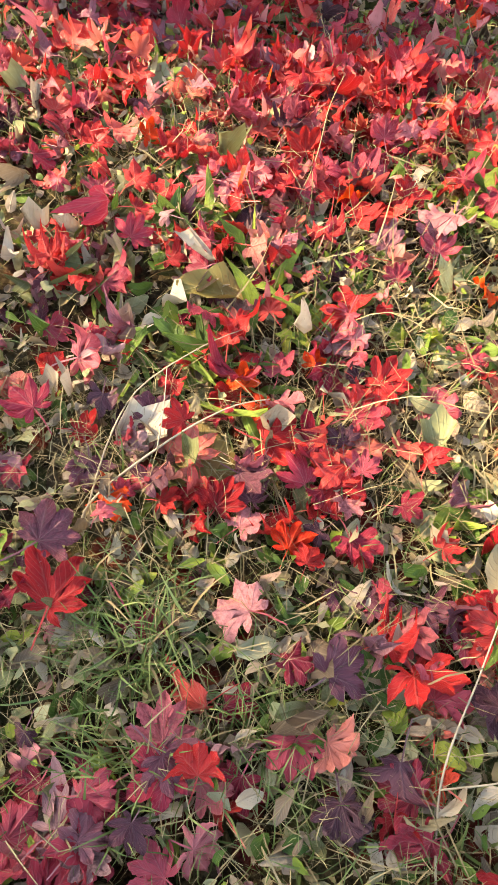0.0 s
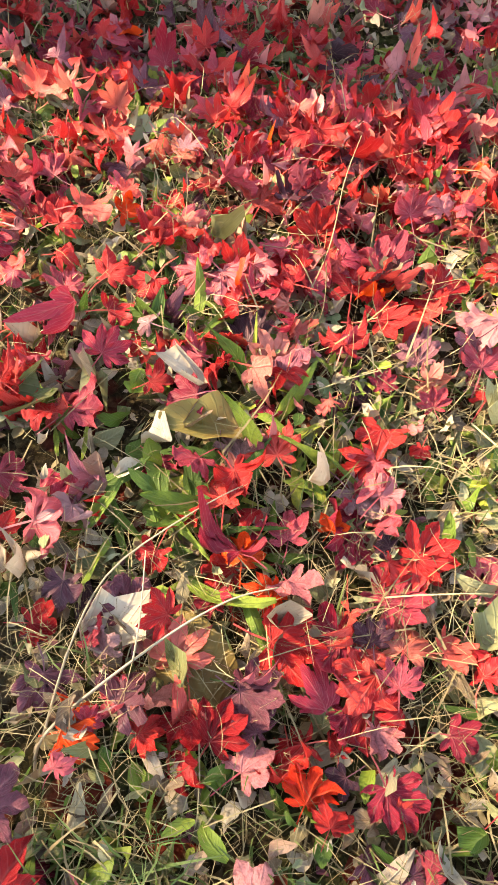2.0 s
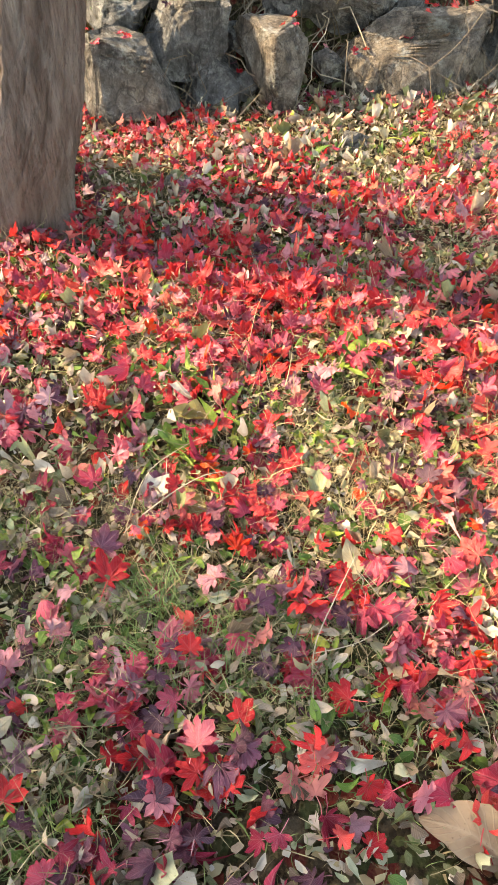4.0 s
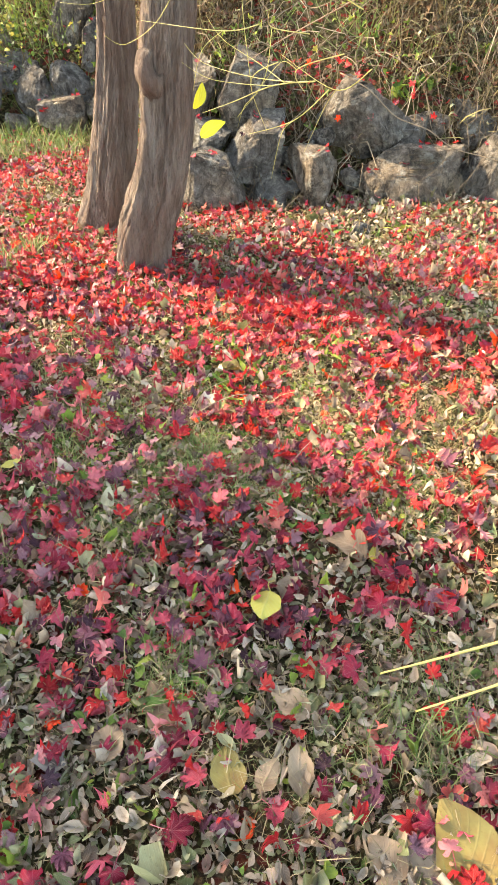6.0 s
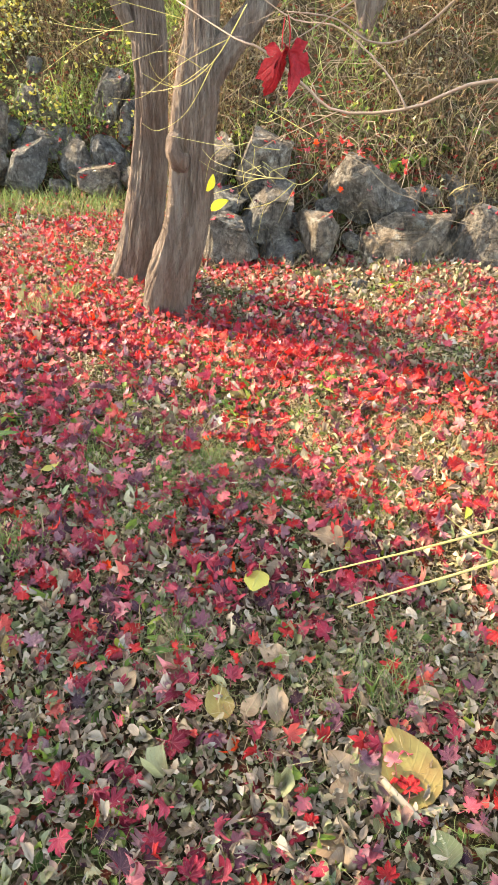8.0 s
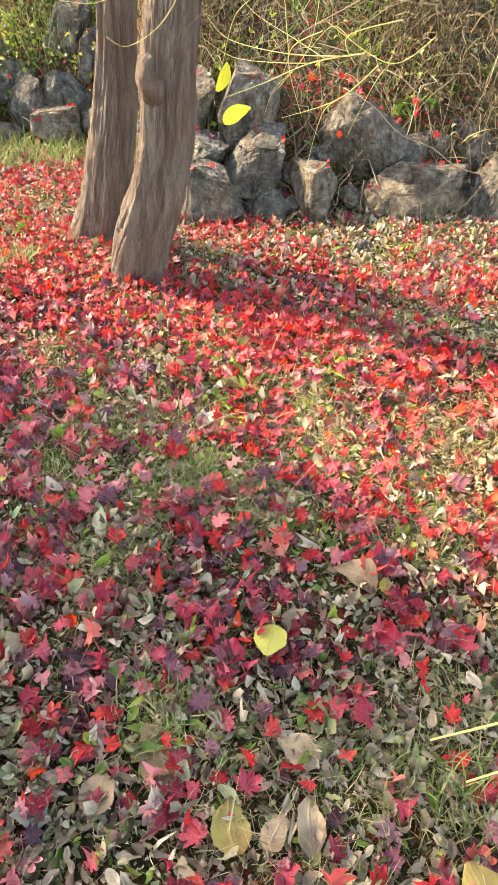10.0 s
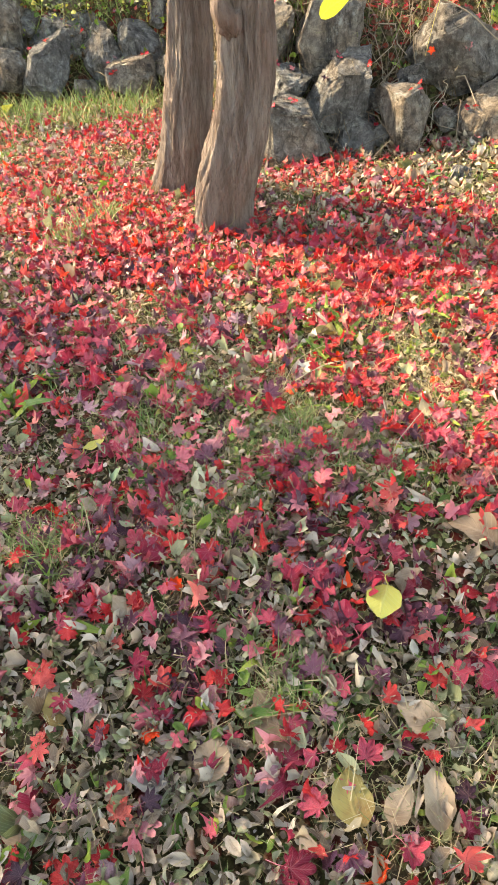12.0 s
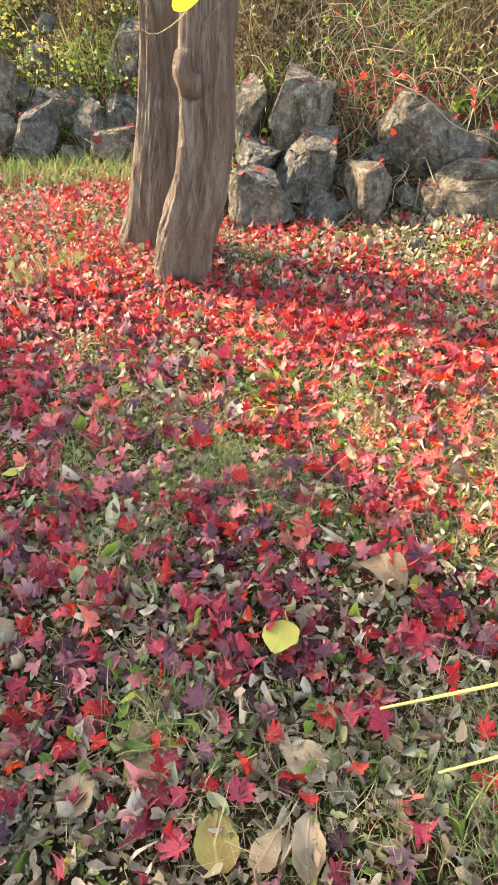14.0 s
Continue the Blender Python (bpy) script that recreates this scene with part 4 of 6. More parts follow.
def scraps():
    """Crumbled bits of old leaves that cover the soil."""
    rng = np.random.default_rng(29)
    shapes = []
    for _ in range(10):
        v = np.array([(-0.5, 0, 0), (-0.2, 0.4, 0.1), (0.25, 0.45, 0), (0.5, 0.05, 0.12), (0.2, -0.4, 0), (-0.25, -0.38, 0.1), (0, 0, 0.12)]) * rng.uniform(0.6, 1.2, (7, 3))
        v[:, 1] *= rng.uniform(0.4, 0.9)
        shapes.append((v, np.array([(k, (k + 1) % 6, 6) for k in range(6)]), np.array([(1, 0)] * 6 + [(0, 0)])))
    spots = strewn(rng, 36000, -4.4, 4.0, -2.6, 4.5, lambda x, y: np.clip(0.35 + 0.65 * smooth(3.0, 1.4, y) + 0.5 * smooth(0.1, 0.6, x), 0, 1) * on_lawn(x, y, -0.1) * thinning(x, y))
    x, y = spots.T
    n = len(x)
    angles = np.column_stack([rng.normal(0, 0.5, (n, 2)), rng.uniform(0, 6.283, n)])
    places = np.column_stack([x, y, height(x, y) + rng.uniform(0.0, 0.012, n)])
    roll = rng.random(n)
    scatter("leaf_crumbs", shapes, places, angles, rng.uniform(0.010, 0.030, n), [BROWN, OLIVE, STRAW, PURPLE], np.where((roll < 0.93) & (rng.random(n) < 0.75 * smooth(0.1, 0.6, x) * smooth(0.8, 1.2, y)), 2, np.select([roll < 0.50, roll < 0.74, roll < 0.93], [0, 1, 2], 3)), "crumbled bits of old brown leaves", "leaves")


def grass():
    rng = np.random.default_rng(23)
    shapes = [blade_shape(rng, rng.uniform(0.3, 1.5), 4, rng.uniform(0.025, 0.05)) for _ in range(10)]

    def weight(x, y):
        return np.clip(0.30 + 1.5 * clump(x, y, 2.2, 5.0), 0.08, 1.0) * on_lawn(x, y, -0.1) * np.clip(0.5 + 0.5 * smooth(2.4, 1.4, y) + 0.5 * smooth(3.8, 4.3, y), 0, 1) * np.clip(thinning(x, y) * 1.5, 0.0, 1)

    spots = strewn(rng, 32000, -5.0, 4.4, -2.2, 4.7, weight)
    x, y = spots.T
    n = len(x)
    angles = np.column_stack([rng.normal(0.0, 0.5, n), rng.normal(0, 0.5, n), rng.uniform(0, 6.283, n)])
    places = np.column_stack([x, y, height(x, y) - 0.004])
    scatter("lawn_grass", shapes, places, angles, rng.uniform(0.025, 0.075, n), [GRASS, STRAW], (rng.random(n) < 0.3).astype(int), "thin green and yellowing grass", "grass")
    straw = [blade_shape(rng, rng.uniform(-2.2, 2.4), 3, rng.uniform(0.010, 0.022)) for _ in range(12)]
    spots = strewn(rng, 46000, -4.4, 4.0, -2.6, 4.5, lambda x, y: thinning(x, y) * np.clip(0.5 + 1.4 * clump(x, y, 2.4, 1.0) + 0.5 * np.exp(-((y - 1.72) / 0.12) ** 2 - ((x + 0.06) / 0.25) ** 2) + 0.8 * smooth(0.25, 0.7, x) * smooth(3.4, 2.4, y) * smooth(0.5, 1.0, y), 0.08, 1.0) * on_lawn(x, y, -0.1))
    x, y = spots.T
    n = len(x)
    angles = np.column_stack([rng.normal(1.45, 0.35, n), rng.normal(0, 0.2, n), rng.uniform(0, 6.283, n)])
    places = np.column_stack([x, y, height(x, y) + rng.uniform(0.004, 0.048, n)])
    scatter("dry_straw", straw, places, angles, 0.02 + 0.085 * rng.random(n) ** 2.2, [STRAW], np.zeros(n, int), "thin strands of dry straw over the lawn", "straw")


def bank_growth():
    rng = np.random.default_rng(24)
    shapes = [blade_shape(rng, rng.uniform(0.6, 1.9), 4, rng.uniform(0.012, 0.03)) for _ in range(12)]

    def weight(x, y):
        s = y - foot(x)
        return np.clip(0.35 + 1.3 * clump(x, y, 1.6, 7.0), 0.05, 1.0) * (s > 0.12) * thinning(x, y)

    spots = strewn(rng, 21000, -4.4, 3.8, 3.6, 8.4, weight)
    x, y = spots.T
    n = len(x)
    angles = np.column_stack([rng.normal(0.3, 0.5, n), rng.normal(0, 0.5, n), rng.normal(3.14, 1.0, n)])
    places = np.column_stack([x, y, height(x, y) - 0.01])
    scatter("bank_grass", shapes, places, angles, rng.uniform(0.10, 0.34, n), [DRY, GRASS], (clump(x, y, 1.3, 2.0) + rng.normal(0, 0.12, n) > 0.18 + 0.16 * smooth(-0.8, -0.2, x) * smooth(5.4, 4.6, y)).astype(int), "long dry tangled grass hanging down the bank", "grass")
    ovals = [oval_shape(rng, rng.uniform(0.4, 0.7), 1.6, 1.0, 3) for _ in range(12)]
    spots = strewn(rng, 17000, -4.4, 3.8, 3.6, 8.4, weight)
    x, y = spots.T
    n = len(x)
    angles = np.column_stack([rng.normal(0.5, 0.6, n), rng.normal(0, 0.6, n), rng.uniform(0, 6.283, n)])
    places = np.column_stack([x, y, height(x, y) + rng.uniform(0.01, 0.16, n)])
    pick = np.where(clump(x, y, 1.3, 2.0) + rng.normal(0, 0.12, n) > 0.15 + 0.12 * smooth(-0.8, -0.2, x) * smooth(5.4, 4.6, y), 1, np.where(rng.random(n) < 0.15, 2, 0))
    scatter("bank_undergrowth", ovals, places, angles, rng.uniform(0.02, 0.05, n), [BRACKEN, GREEN, OLIVE], pick, "brown and green undergrowth leaves on the bank", "plants")


def close_cover():
    """Denser grass, straw and small leaves where the lawn is thickest, before the trunks."""
    rng = np.random.default_rng(33)
    here = lambda x, y: np.clip(0.45 + 1.3 * clump(x, y, 5.0, 4.0), 0.12, 1.0)
    blades = [blade_shape(rng, rng.uniform(0.5, 1.8), 5, rng.uniform(0.018, 0.04)) for _ in range(10)]
    x, y = strewn(rng, 6500, -0.6, 0.6, 1.15, 2.5, lambda x, y: here(x, y) * (0.3 + 0.7 * smooth(1.75, 1.45, y))).T
    n = len(x)
    angles = np.column_stack([rng.normal(0, 0.65, n), rng.normal(0, 0.65, n), rng.uniform(0, 6.283, n)])
    scatter("lawn_grass", blades, np.column_stack([x, y, height(x, y) - 0.003]), angles, rng.uniform(0.03, 0.07, n), [GRASS, STRAW], (rng.random(n) < 0.35).astype(int), "thin green grass between the leaves", "grass")
    ovals = [oval_shape(rng, rng.uniform(0.3, 0.7), rng.uniform(0.5, 2.6), 1.0, 5) for _ in range(14)]
    x, y = strewn(rng, 3600, -0.6, 0.6, 1.15, 2.6, here).T
    n = len(x)
    angles = np.column_stack([rng.normal(0, 0.6, (n, 2)), rng.uniform(0, 6.283, n)])
    roll = rng.random(n)
    scatter("small_weed_leaves", ovals, np.column_stack([x, y, height(x, y) + rng.uniform(0.004, 0.03, n)]), angles, rng.uniform(0.014, 0.036, n), [GREEN, OLIVE, BROWN], np.select([roll < 0.45, roll < 0.75], [0, 1], 2), "small green and olive weed leaves", "plants")
    straw = [blade_shape(rng, rng.uniform(-2.4, 2.6), 4, rng.uniform(0.006, 0.014)) for _ in range(14)]
    x, y = strewn(rng, 15000, -0.5, 0.7, 1.2, 2.5, lambda x, y: np.clip(here(x, y) * 0.5 + np.exp(-((y - 1.72) / 0.10) ** 2), 0, 1)).T
    n = len(x)
    angles = np.column_stack([rng.normal(1.4, 0.4, n), rng.normal(0, 0.3, n), rng.uniform(0, 6.283, n)])
    scatter("dry_straw", straw, np.column_stack([x, y, height(x, y) + rng.uniform(0.004, 0.04, n)]), angles, 0.015 + 0.05 * rng.random(n) ** 1.6, [STRAW], np.zeros(n, int), "tangled thin dry straw", "straw")


def bank_brush():
    """Dead stems and creepers that tangle over the bank, and yellowing shrubs at its far end."""
    rng = np.random.default_rng(35)
    bm = bmesh.new()
    for _ in range(520):
        x = rng.uniform(-0.7, 2.4)
        y = float(foot(x)) + rng.uniform(0.10, 1.7)
        line = []
        dx, lift = rng.normal(0, 0.16), rng.uniform(0.05, 0.22)
        for s in np.linspace(0, 1, 8):
            px, py = x + dx * s * 2 + 0.02 * rng.normal(), y - 0.35 * s + 0.02 * rng.normal()
            line.append((px, py, float(height(px, py)) + 0.02 + lift * math.sin(math.pi * s)))
        sweep(bm, line, np.linspace(0.003, 0.0012, 8) * rng.uniform(0.6, 1.3), 4)
    me = bpy.data.meshes.new("bank_brush")
    bm.to_mesh(me)
    bm.free()
    me.materials.append(DEAD_STEM)
    tagged(new("bank_brush", me), "tangled dead brown stems and creepers on the bank", "stems", "", "stuff")
    ovals = [oval_shape(rng, rng.uniform(0.4, 0.8), 1.0, 0.6) for _ in range(8)]
    x, y = strewn(rng, 1900, -3.0, -0.9, 4.9, 6.4, lambda x, y: np.clip(0.1 + 2.2 * clump(x, y, 2.0, 6.0), 0.0, 1.0)).T
    n = len(x)
    angles = np.column_stack([rng.normal(0.5, 0.6, n), rng.normal(0, 0.6, n), rng.uniform(0, 6.283, n)])
    scatter("yellowing_shrubs", ovals, np.column_stack([x, y, height(x, y) + rng.uniform(0.02, 0.22, n)]), angles, rng.uniform(0.02, 0.045, n), [YELLOW, GREEN, OLIVE], rng.choice(3, n, p=[0.42, 0.16, 0.42]), "yellowing leaves of low shrubs on the bank", "plants")


def gravel():
    rng = np.random.default_rng(36)
    v = np.array([(-0.5, -0.3, 0), (0.4, -0.45, 0), (0.55, 0.3, 0), (-0.3, 0.5, 0), (-0.25, -0.1, 0.45), (0.3, 0.1, 0.5)])
    f = np.array([(0, 1, 5), (0, 5, 4), (1, 2, 5), (2, 3, 5), (3, 4, 5), (3, 0, 4)])
    uv = np.zeros((6, 2))
    x, y = rng.normal(1.42, 0.13, 900), rng.normal(2.88, 0.24, 900)
    places = np.column_stack([x, y, height(x, y)])
    scatter("gravel", [(v * rng.uniform(0.7, 1.3, 3), f, uv) for _ in range(6)], places, np.column_stack([rng.normal(0, 0.4, (900, 2)), rng.uniform(0, 6.28, 900)]), rng.uniform(0.010, 0.028, 900), [ROCK], np.zeros(900, int), "patch of loose grey gravel", "gravel")


bank_brush()
gravel()
maple_leaves()
close_cover()
small_leaves()
scraps()
grass()
bank_growth()

# ---- leaves that stand out, each in its place ----
LEAF_WORDS = {RED: "fallen scarlet maple leaf lying on the grass", CRIMSON: "fallen crimson-pink maple leaf lying on the grass", PURPLE: "withered purple maple leaf lying on the grass", ORANGE: "fallen orange maple leaf lying on the grass"}
SHAPE_RNG = np.random.default_rng(31)
BEST = [fine_maple_shape(SHAPE_RNG, SHAPE_RNG.uniform(0.3, 1.0), SHAPE_RNG.uniform(0.95, 1.25), 7 if k % 5 else 5) for k in range(14)]
LEAF_MESHES = {}


def fallen(mat, x, y, size, turn):
    """A maple leaf on top of the litter; turn: degrees of its middle lobe to the left of straight ahead."""
    k = int(SHAPE_RNG.integers(0, len(BEST)))
    z = float(height(x, y)) + SHAPE_RNG.uniform(0.030, 0.042)
    tilt = SHAPE_RNG.normal(0, 0.26, 2)
    m = Matrix.LocRotScale(Vector((x, y, z)), Euler((0.12 + tilt[0], tilt[1], radians(turn))), Vector((size,) * 3))
    return leaf_thing(BEST[k], mat, m, LEAF_WORDS[mat], LEAF_MESHES, (k, mat.name))


fallen(RED, -0.160, 2.370, 0.054, -0)
fallen(RED, -0.069, 2.330, 0.050, -80)
fallen(RED, -0.243, 2.466, 0.059, -20)
fallen(RED, -0.163, 2.492, 0.044, -30)
fallen(PURPLE, -0.130, 2.299, 0.049, -180)
fallen(RED, -0.224, 2.203, 0.046, -60)
fallen(CRIMSON, -0.219, 2.278, 0.043, 40)
fallen(ORANGE, -0.133, 2.207, 0.038, -70)
fallen(RED, -0.069, 2.175, 0.054, -200)
fallen(RED, 0.032, 2.231, 0.055, -20)
fallen(RED, 0.050, 2.321, 0.046, -60)
fallen(RED, 0.098, 2.370, 0.056, 20)
fallen(RED, 0.096, 2.176, 0.050, -10)
fallen(CRIMSON, 0.148, 2.307, 0.050, -40)
fallen(CRIMSON, 0.172, 2.112, 0.060, 20)
fallen(RED, 0.127, 2.084, 0.052, -10)
fallen(RED, 0.149, 2.039, 0.049, -80)
fallen(RED, 0.215, 2.057, 0.050, 10)
fallen(RED, 0.250, 2.354, 0.066, -70)
fallen(RED, 0.270, 2.217, 0.052, -40)
fallen(RED, 0.228, 2.265, 0.044, -0)
fallen(PURPLE, 0.163, 2.368, 0.042, -0)
fallen(RED, -0.143, 2.103, 0.044, -40)
fallen(CRIMSON, -0.188, 2.090, 0.040, -0)
fallen(PURPLE, 0.013, 2.111, 0.036, -30)
fallen(CRIMSON, -0.042, 1.986, 0.044, 60)
fallen(PURPLE, 0.008, 2.011, 0.049, -0)
fallen(RED, 0.105, 1.999, 0.048, -20)
fallen(PURPLE, 0.184, 1.983, 0.044, 10)
fallen(CRIMSON, 0.142, 1.952, 0.025, -20)
fallen(CRIMSON, -0.173, 1.936, 0.055, -60)
fallen(RED, -0.094, 1.963, 0.036, -90)
fallen(PURPLE, -0.006, 1.877, 0.044, -0)
fallen(RED, 0.134, 1.901, 0.052, -200)
fallen(CRIMSON, 0.190, 1.926, 0.028, -0)
fallen(PURPLE, 0.095, 1.839, 0.050, -120)
fallen(RED, -0.035, 1.830, 0.036, -0)
fallen(ORANGE, 0.074, 1.800, 0.026, -20)
fallen(CRIMSON, 0.114, 1.798, 0.035, -60)
fallen(CRIMSON, 0.034, 1.792, 0.037, -0)
fallen(ORANGE, -0.009, 1.775, 0.035, -10)
fallen(CRIMSON, 0.031, 1.754, 0.043, -150)
fallen(CRIMSON, -0.032, 1.748, 0.030, -190)
fallen(RED, 0.146, 1.769, 0.047, -70)
fallen(CRIMSON, 0.115, 1.732, 0.055, -60)
fallen(CRIMSON, -0.136, 1.708, 0.032, -10)
fallen(RED, 0.013, 1.703, 0.059, -100)
fallen(RED, -0.055, 1.651, 0.044, -180)
fallen(RED, -0.088, 1.660, 0.034, -150)
fallen(RED, -0.040, 1.628, 0.047, -20)
fallen(PURPLE, -0.014, 1.664, 0.048, -110)
fallen(PURPLE, -0.004, 1.633, 0.034, -0)
fallen(CRIMSON, -0.017, 1.605, 0.040, -60)
fallen(RED, -0.096, 1.636, 0.030, -90)
fallen(CRIMSON, -0.136, 1.644, 0.022, -30)
fallen(ORANGE, 0.032, 1.582, 0.040, -20)
fallen(CRIMSON, 0.071, 1.644, 0.034, -200)
fallen(CRIMSON, 0.115, 1.661, 0.034, -20)
fallen(CRIMSON, 0.093, 1.632, 0.031, -180)
fallen(CRIMSON, 0.095, 1.589, 0.046, -150)
fallen(PURPLE, 0.065, 1.598, 0.026, -240)
fallen(CRIMSON, 0.153, 1.625, 0.036, -120)
fallen(RED, 0.157, 1.687, 0.035, -80)
fallen(PURPLE, 0.099, 1.698, 0.032, -0)
fallen(RED, 0.099, 1.569, 0.023, -90)
fallen(RED, 0.049, 1.565, 0.029, -20)
fallen(CRIMSON, -0.653, 0.903, 0.036, -10)
fallen(RED, -0.574, 0.865, 0.040, -0)
fallen(RED, -0.477, 0.878, 0.041, -40)
fallen(ORANGE, -0.383, 0.918, 0.035, -0)
fallen(RED, -0.731, 0.814, 0.032, -20)
fallen(RED, -0.712, 0.765, 0.043, -30)
fallen(CRIMSON, -0.631, 0.817, 0.043, -70)
fallen(RED, -0.640, 0.696, 0.060, 10)
fallen(PURPLE, -0.472, 0.816, 0.046, -10)
fallen(CRIMSON, -0.417, 0.794, 0.041, -150)
fallen(RED, -0.491, 0.776, 0.037, -60)
fallen(PURPLE, -0.321, 0.818, 0.040, -30)
fallen(CRIMSON, -0.441, 0.729, 0.052, -80)
fallen(RED, -0.410, 0.665, 0.043, -10)
fallen(CRIMSON, -0.567, 0.642, 0.039, -200)
fallen(RED, -0.283, 0.702, 0.038, -60)
fallen(RED, -0.248, 0.645, 0.040, -80)
fallen(RED, -0.601, 0.564, 0.032, 20)
fallen(RED, -0.479, 0.573, 0.039, -20)
fallen(CRIMSON, -0.329, 0.577, 0.036, -80)
fallen(CRIMSON, -0.362, 0.625, 0.041, -20)
fallen(ORANGE, -0.376, 0.595, 0.037, -200)
fallen(CRIMSON, -0.219, 0.597, 0.036, -170)
fallen(RED, -0.409, 0.438, 0.047, -20)
fallen(PURPLE, -0.506, 0.450, 0.031, -10)
fallen(RED, -0.013, 0.765, 0.034, -20)
fallen(RED, 0.182, 0.712, 0.045, -10)
fallen(RED, 0.034, 0.625, 0.048, -170)
fallen(PURPLE, 0.072, 0.713, 0.040, 20)
fallen(RED, -0.106, 0.593, 0.047, -10)
fallen(RED, -0.017, 0.571, 0.032, -0)
fallen(CRIMSON, 0.035, 0.556, 0.046, -20)
fallen(RED, 0.158, 0.576, 0.032, -200)
fallen(CRIMSON, -0.113, 0.499, 0.046, -0)
fallen(RED, 0.236, 0.628, 0.037, -30)
fallen(PURPLE, 0.209, 0.500, 0.037, 20)
fallen(CRIMSON, -0.090, 0.882, 0.041, -20)
fallen(PURPLE, -0.053, 0.918, 0.041, -0)
fallen(PURPLE, -0.014, 0.872, 0.039, -120)
fallen(RED, -0.185, 0.633, 0.035, -10)
fallen(CRIMSON, -0.187, 0.527, 0.031, -0)
fallen(RED, -0.418, 0.367, 0.040, -0)
fallen(RED, 0.236, 0.195, 0.032, -10)
fallen(RED, 0.394, 0.096, 0.040, -0)
fallen(RED, 0.464, 0.284, 0.049, -10)
fallen(RED, 0.390, 0.224, 0.036, -160)
fallen(RED, 0.267, 0.400, 0.039, -20)
fallen(PURPLE, 0.294, 0.424, 0.046, -0)
fallen(PURPLE, 0.569, 0.369, 0.047, -30)
fallen(RED, 0.134, 0.051, 0.059, -10)
fallen(CRIMSON, -0.017, 0.076, 0.052, -0)
fallen(PURPLE, -0.208, 0.136, 0.041, -0)
fallen(CRIMSON, -0.167, 0.265, 0.032, -20)
fallen(PURPLE, -0.520, 0.628, 0.050, -0)
fallen(RED, -0.627, 0.674, 0.051, -20)
fallen(RED, 0.661, 0.394, 0.044, -0)
fallen(RED, 0.618, 0.263, 0.037, -40)
fallen(PURPLE, 0.366, 0.342, 0.047, -30)
fallen(CRIMSON, -0.283, 1.442, 0.044, -20)
fallen(RED, -0.197, 1.526, 0.063, -30)
fallen(CRIMSON, -0.087, 1.406, 0.046, -0)
fallen(RED, 0.014, 1.268, 0.044, -40)
fallen(RED, -0.186, 1.233, 0.035, -60)
fallen(CRIMSON, -0.054, 1.220, 0.050, -10)
fallen(RED, -0.008, 1.169, 0.042, -0)
fallen(PURPLE, -0.216, 1.106, 0.046, -20)
fallen(RED, -0.326, 1.186, 0.048, -30)
fallen(RED, -0.406, 1.036, 0.056, -20)
fallen(RED, -0.310, 0.957, 0.032, -0)
fallen(RED, -0.007, 0.983, 0.034, -10)
fallen(RED, -0.114, 1.016, 0.040, -40)
fallen(RED, -0.195, 1.022, 0.033, -0)
fallen(CRIMSON, -0.449, 1.253, 0.049, -20)
fallen(CRIMSON, -0.614, 1.369, 0.045, 10)
fallen(RED, -0.755, 1.427, 0.037, -0)
fallen(CRIMSON, -0.537, 1.584, 0.062, -10)
fallen(CRIMSON, -0.401, 1.570, 0.051, -0)
fallen(PURPLE, -0.336, 1.550, 0.042, -10)
fallen(RED, -0.508, 1.134, 0.048, -20)
fallen(RED, -0.580, 1.077, 0.039, -0)
fallen(ORANGE, -0.730, 1.145, 0.033, -0)
fallen(CRIMSON, -0.850, 1.162, 0.051, -10)
fallen(CRIMSON, -0.900, 1.289, 0.049, -40)
fallen(PURPLE, -0.780, 1.399, 0.046, -0)
fallen(PURPLE, -0.622, 0.914, 0.045, -0)
fallen(PURPLE, -0.495, 0.998, 0.045, -20)
fallen(PURPLE, -0.456, 1.112, 0.051, -0)
fallen(PURPLE, -0.799, 1.049, 0.048, -30)

def broad_leaf(name, mat, x, y, size, turn, label, wide=0.75, curl=0.5, wavy=0.8, seed=0, lift=0.030, tilt=(0.1, 0.0)):
    """A large oval leaf with a stalk, as a thing with blade and stalk."""
    rng = np.random.default_rng(seed)
    v, f, uv = oval_shape(rng, wide, curl, wavy, 10)
    v = v * size
    ob = thing(name, mesh_of(name, v, f, mat, None, uv), Matrix.LocRotScale(Vector((x, y, float(height(x, y)) + lift)), Euler((tilt[0], tilt[1], radians(turn))), None), label, "leaf")
    part("stalk", tube_mesh("stalk", [(0, -0.5 * size, float(v[2, 2]), 0.0016), (0.01, -0.65 * size, 0.01, 0.0014), (0.0, -0.85 * size, 0.004, 0.001)], mat, 6, 5), ob)
    return ob


broad_leaf("yellow_leaf", YELLOW, 0.084, 0.88, 0.092, 165, "broad bright yellow leaf lying on the litter", 0.85, 0.35, 0.5, 2, 0.062)
broad_leaf("yellow_leaf", TAN, -0.050, 1.695, 0.088, 20, "yellow leaf half under scarlet maple leaves", 0.85, 0.5, 0.6, 3, 0.026)
broad_leaf("yellow_leaf", TAN, -0.043, 1.91, 0.085, 75, "curled pale yellow leaf among green weeds", 0.55, 0.9, 0.9, 4, 0.036)
broad_leaf("yellow_leaf", TAN, 0.014, 0.494, 0.100, 10, "large yellow-green leaf under red maple leaves", 0.75, 0.4, 0.8, 5, 0.024)
broad_leaf("yellow_leaf", TAN, -0.590, 0.633, 0.075, 30, "torn yellow leaf under a maple leaf", 0.8, 0.4, 0.8, 6, 0.024)
broad_leaf("yellow_leaf", YELLOW, -0.696, 1.407, 0.070, -50, "small folded yellow leaf on the lawn", 0.4, 0.7, 0.5, 7)
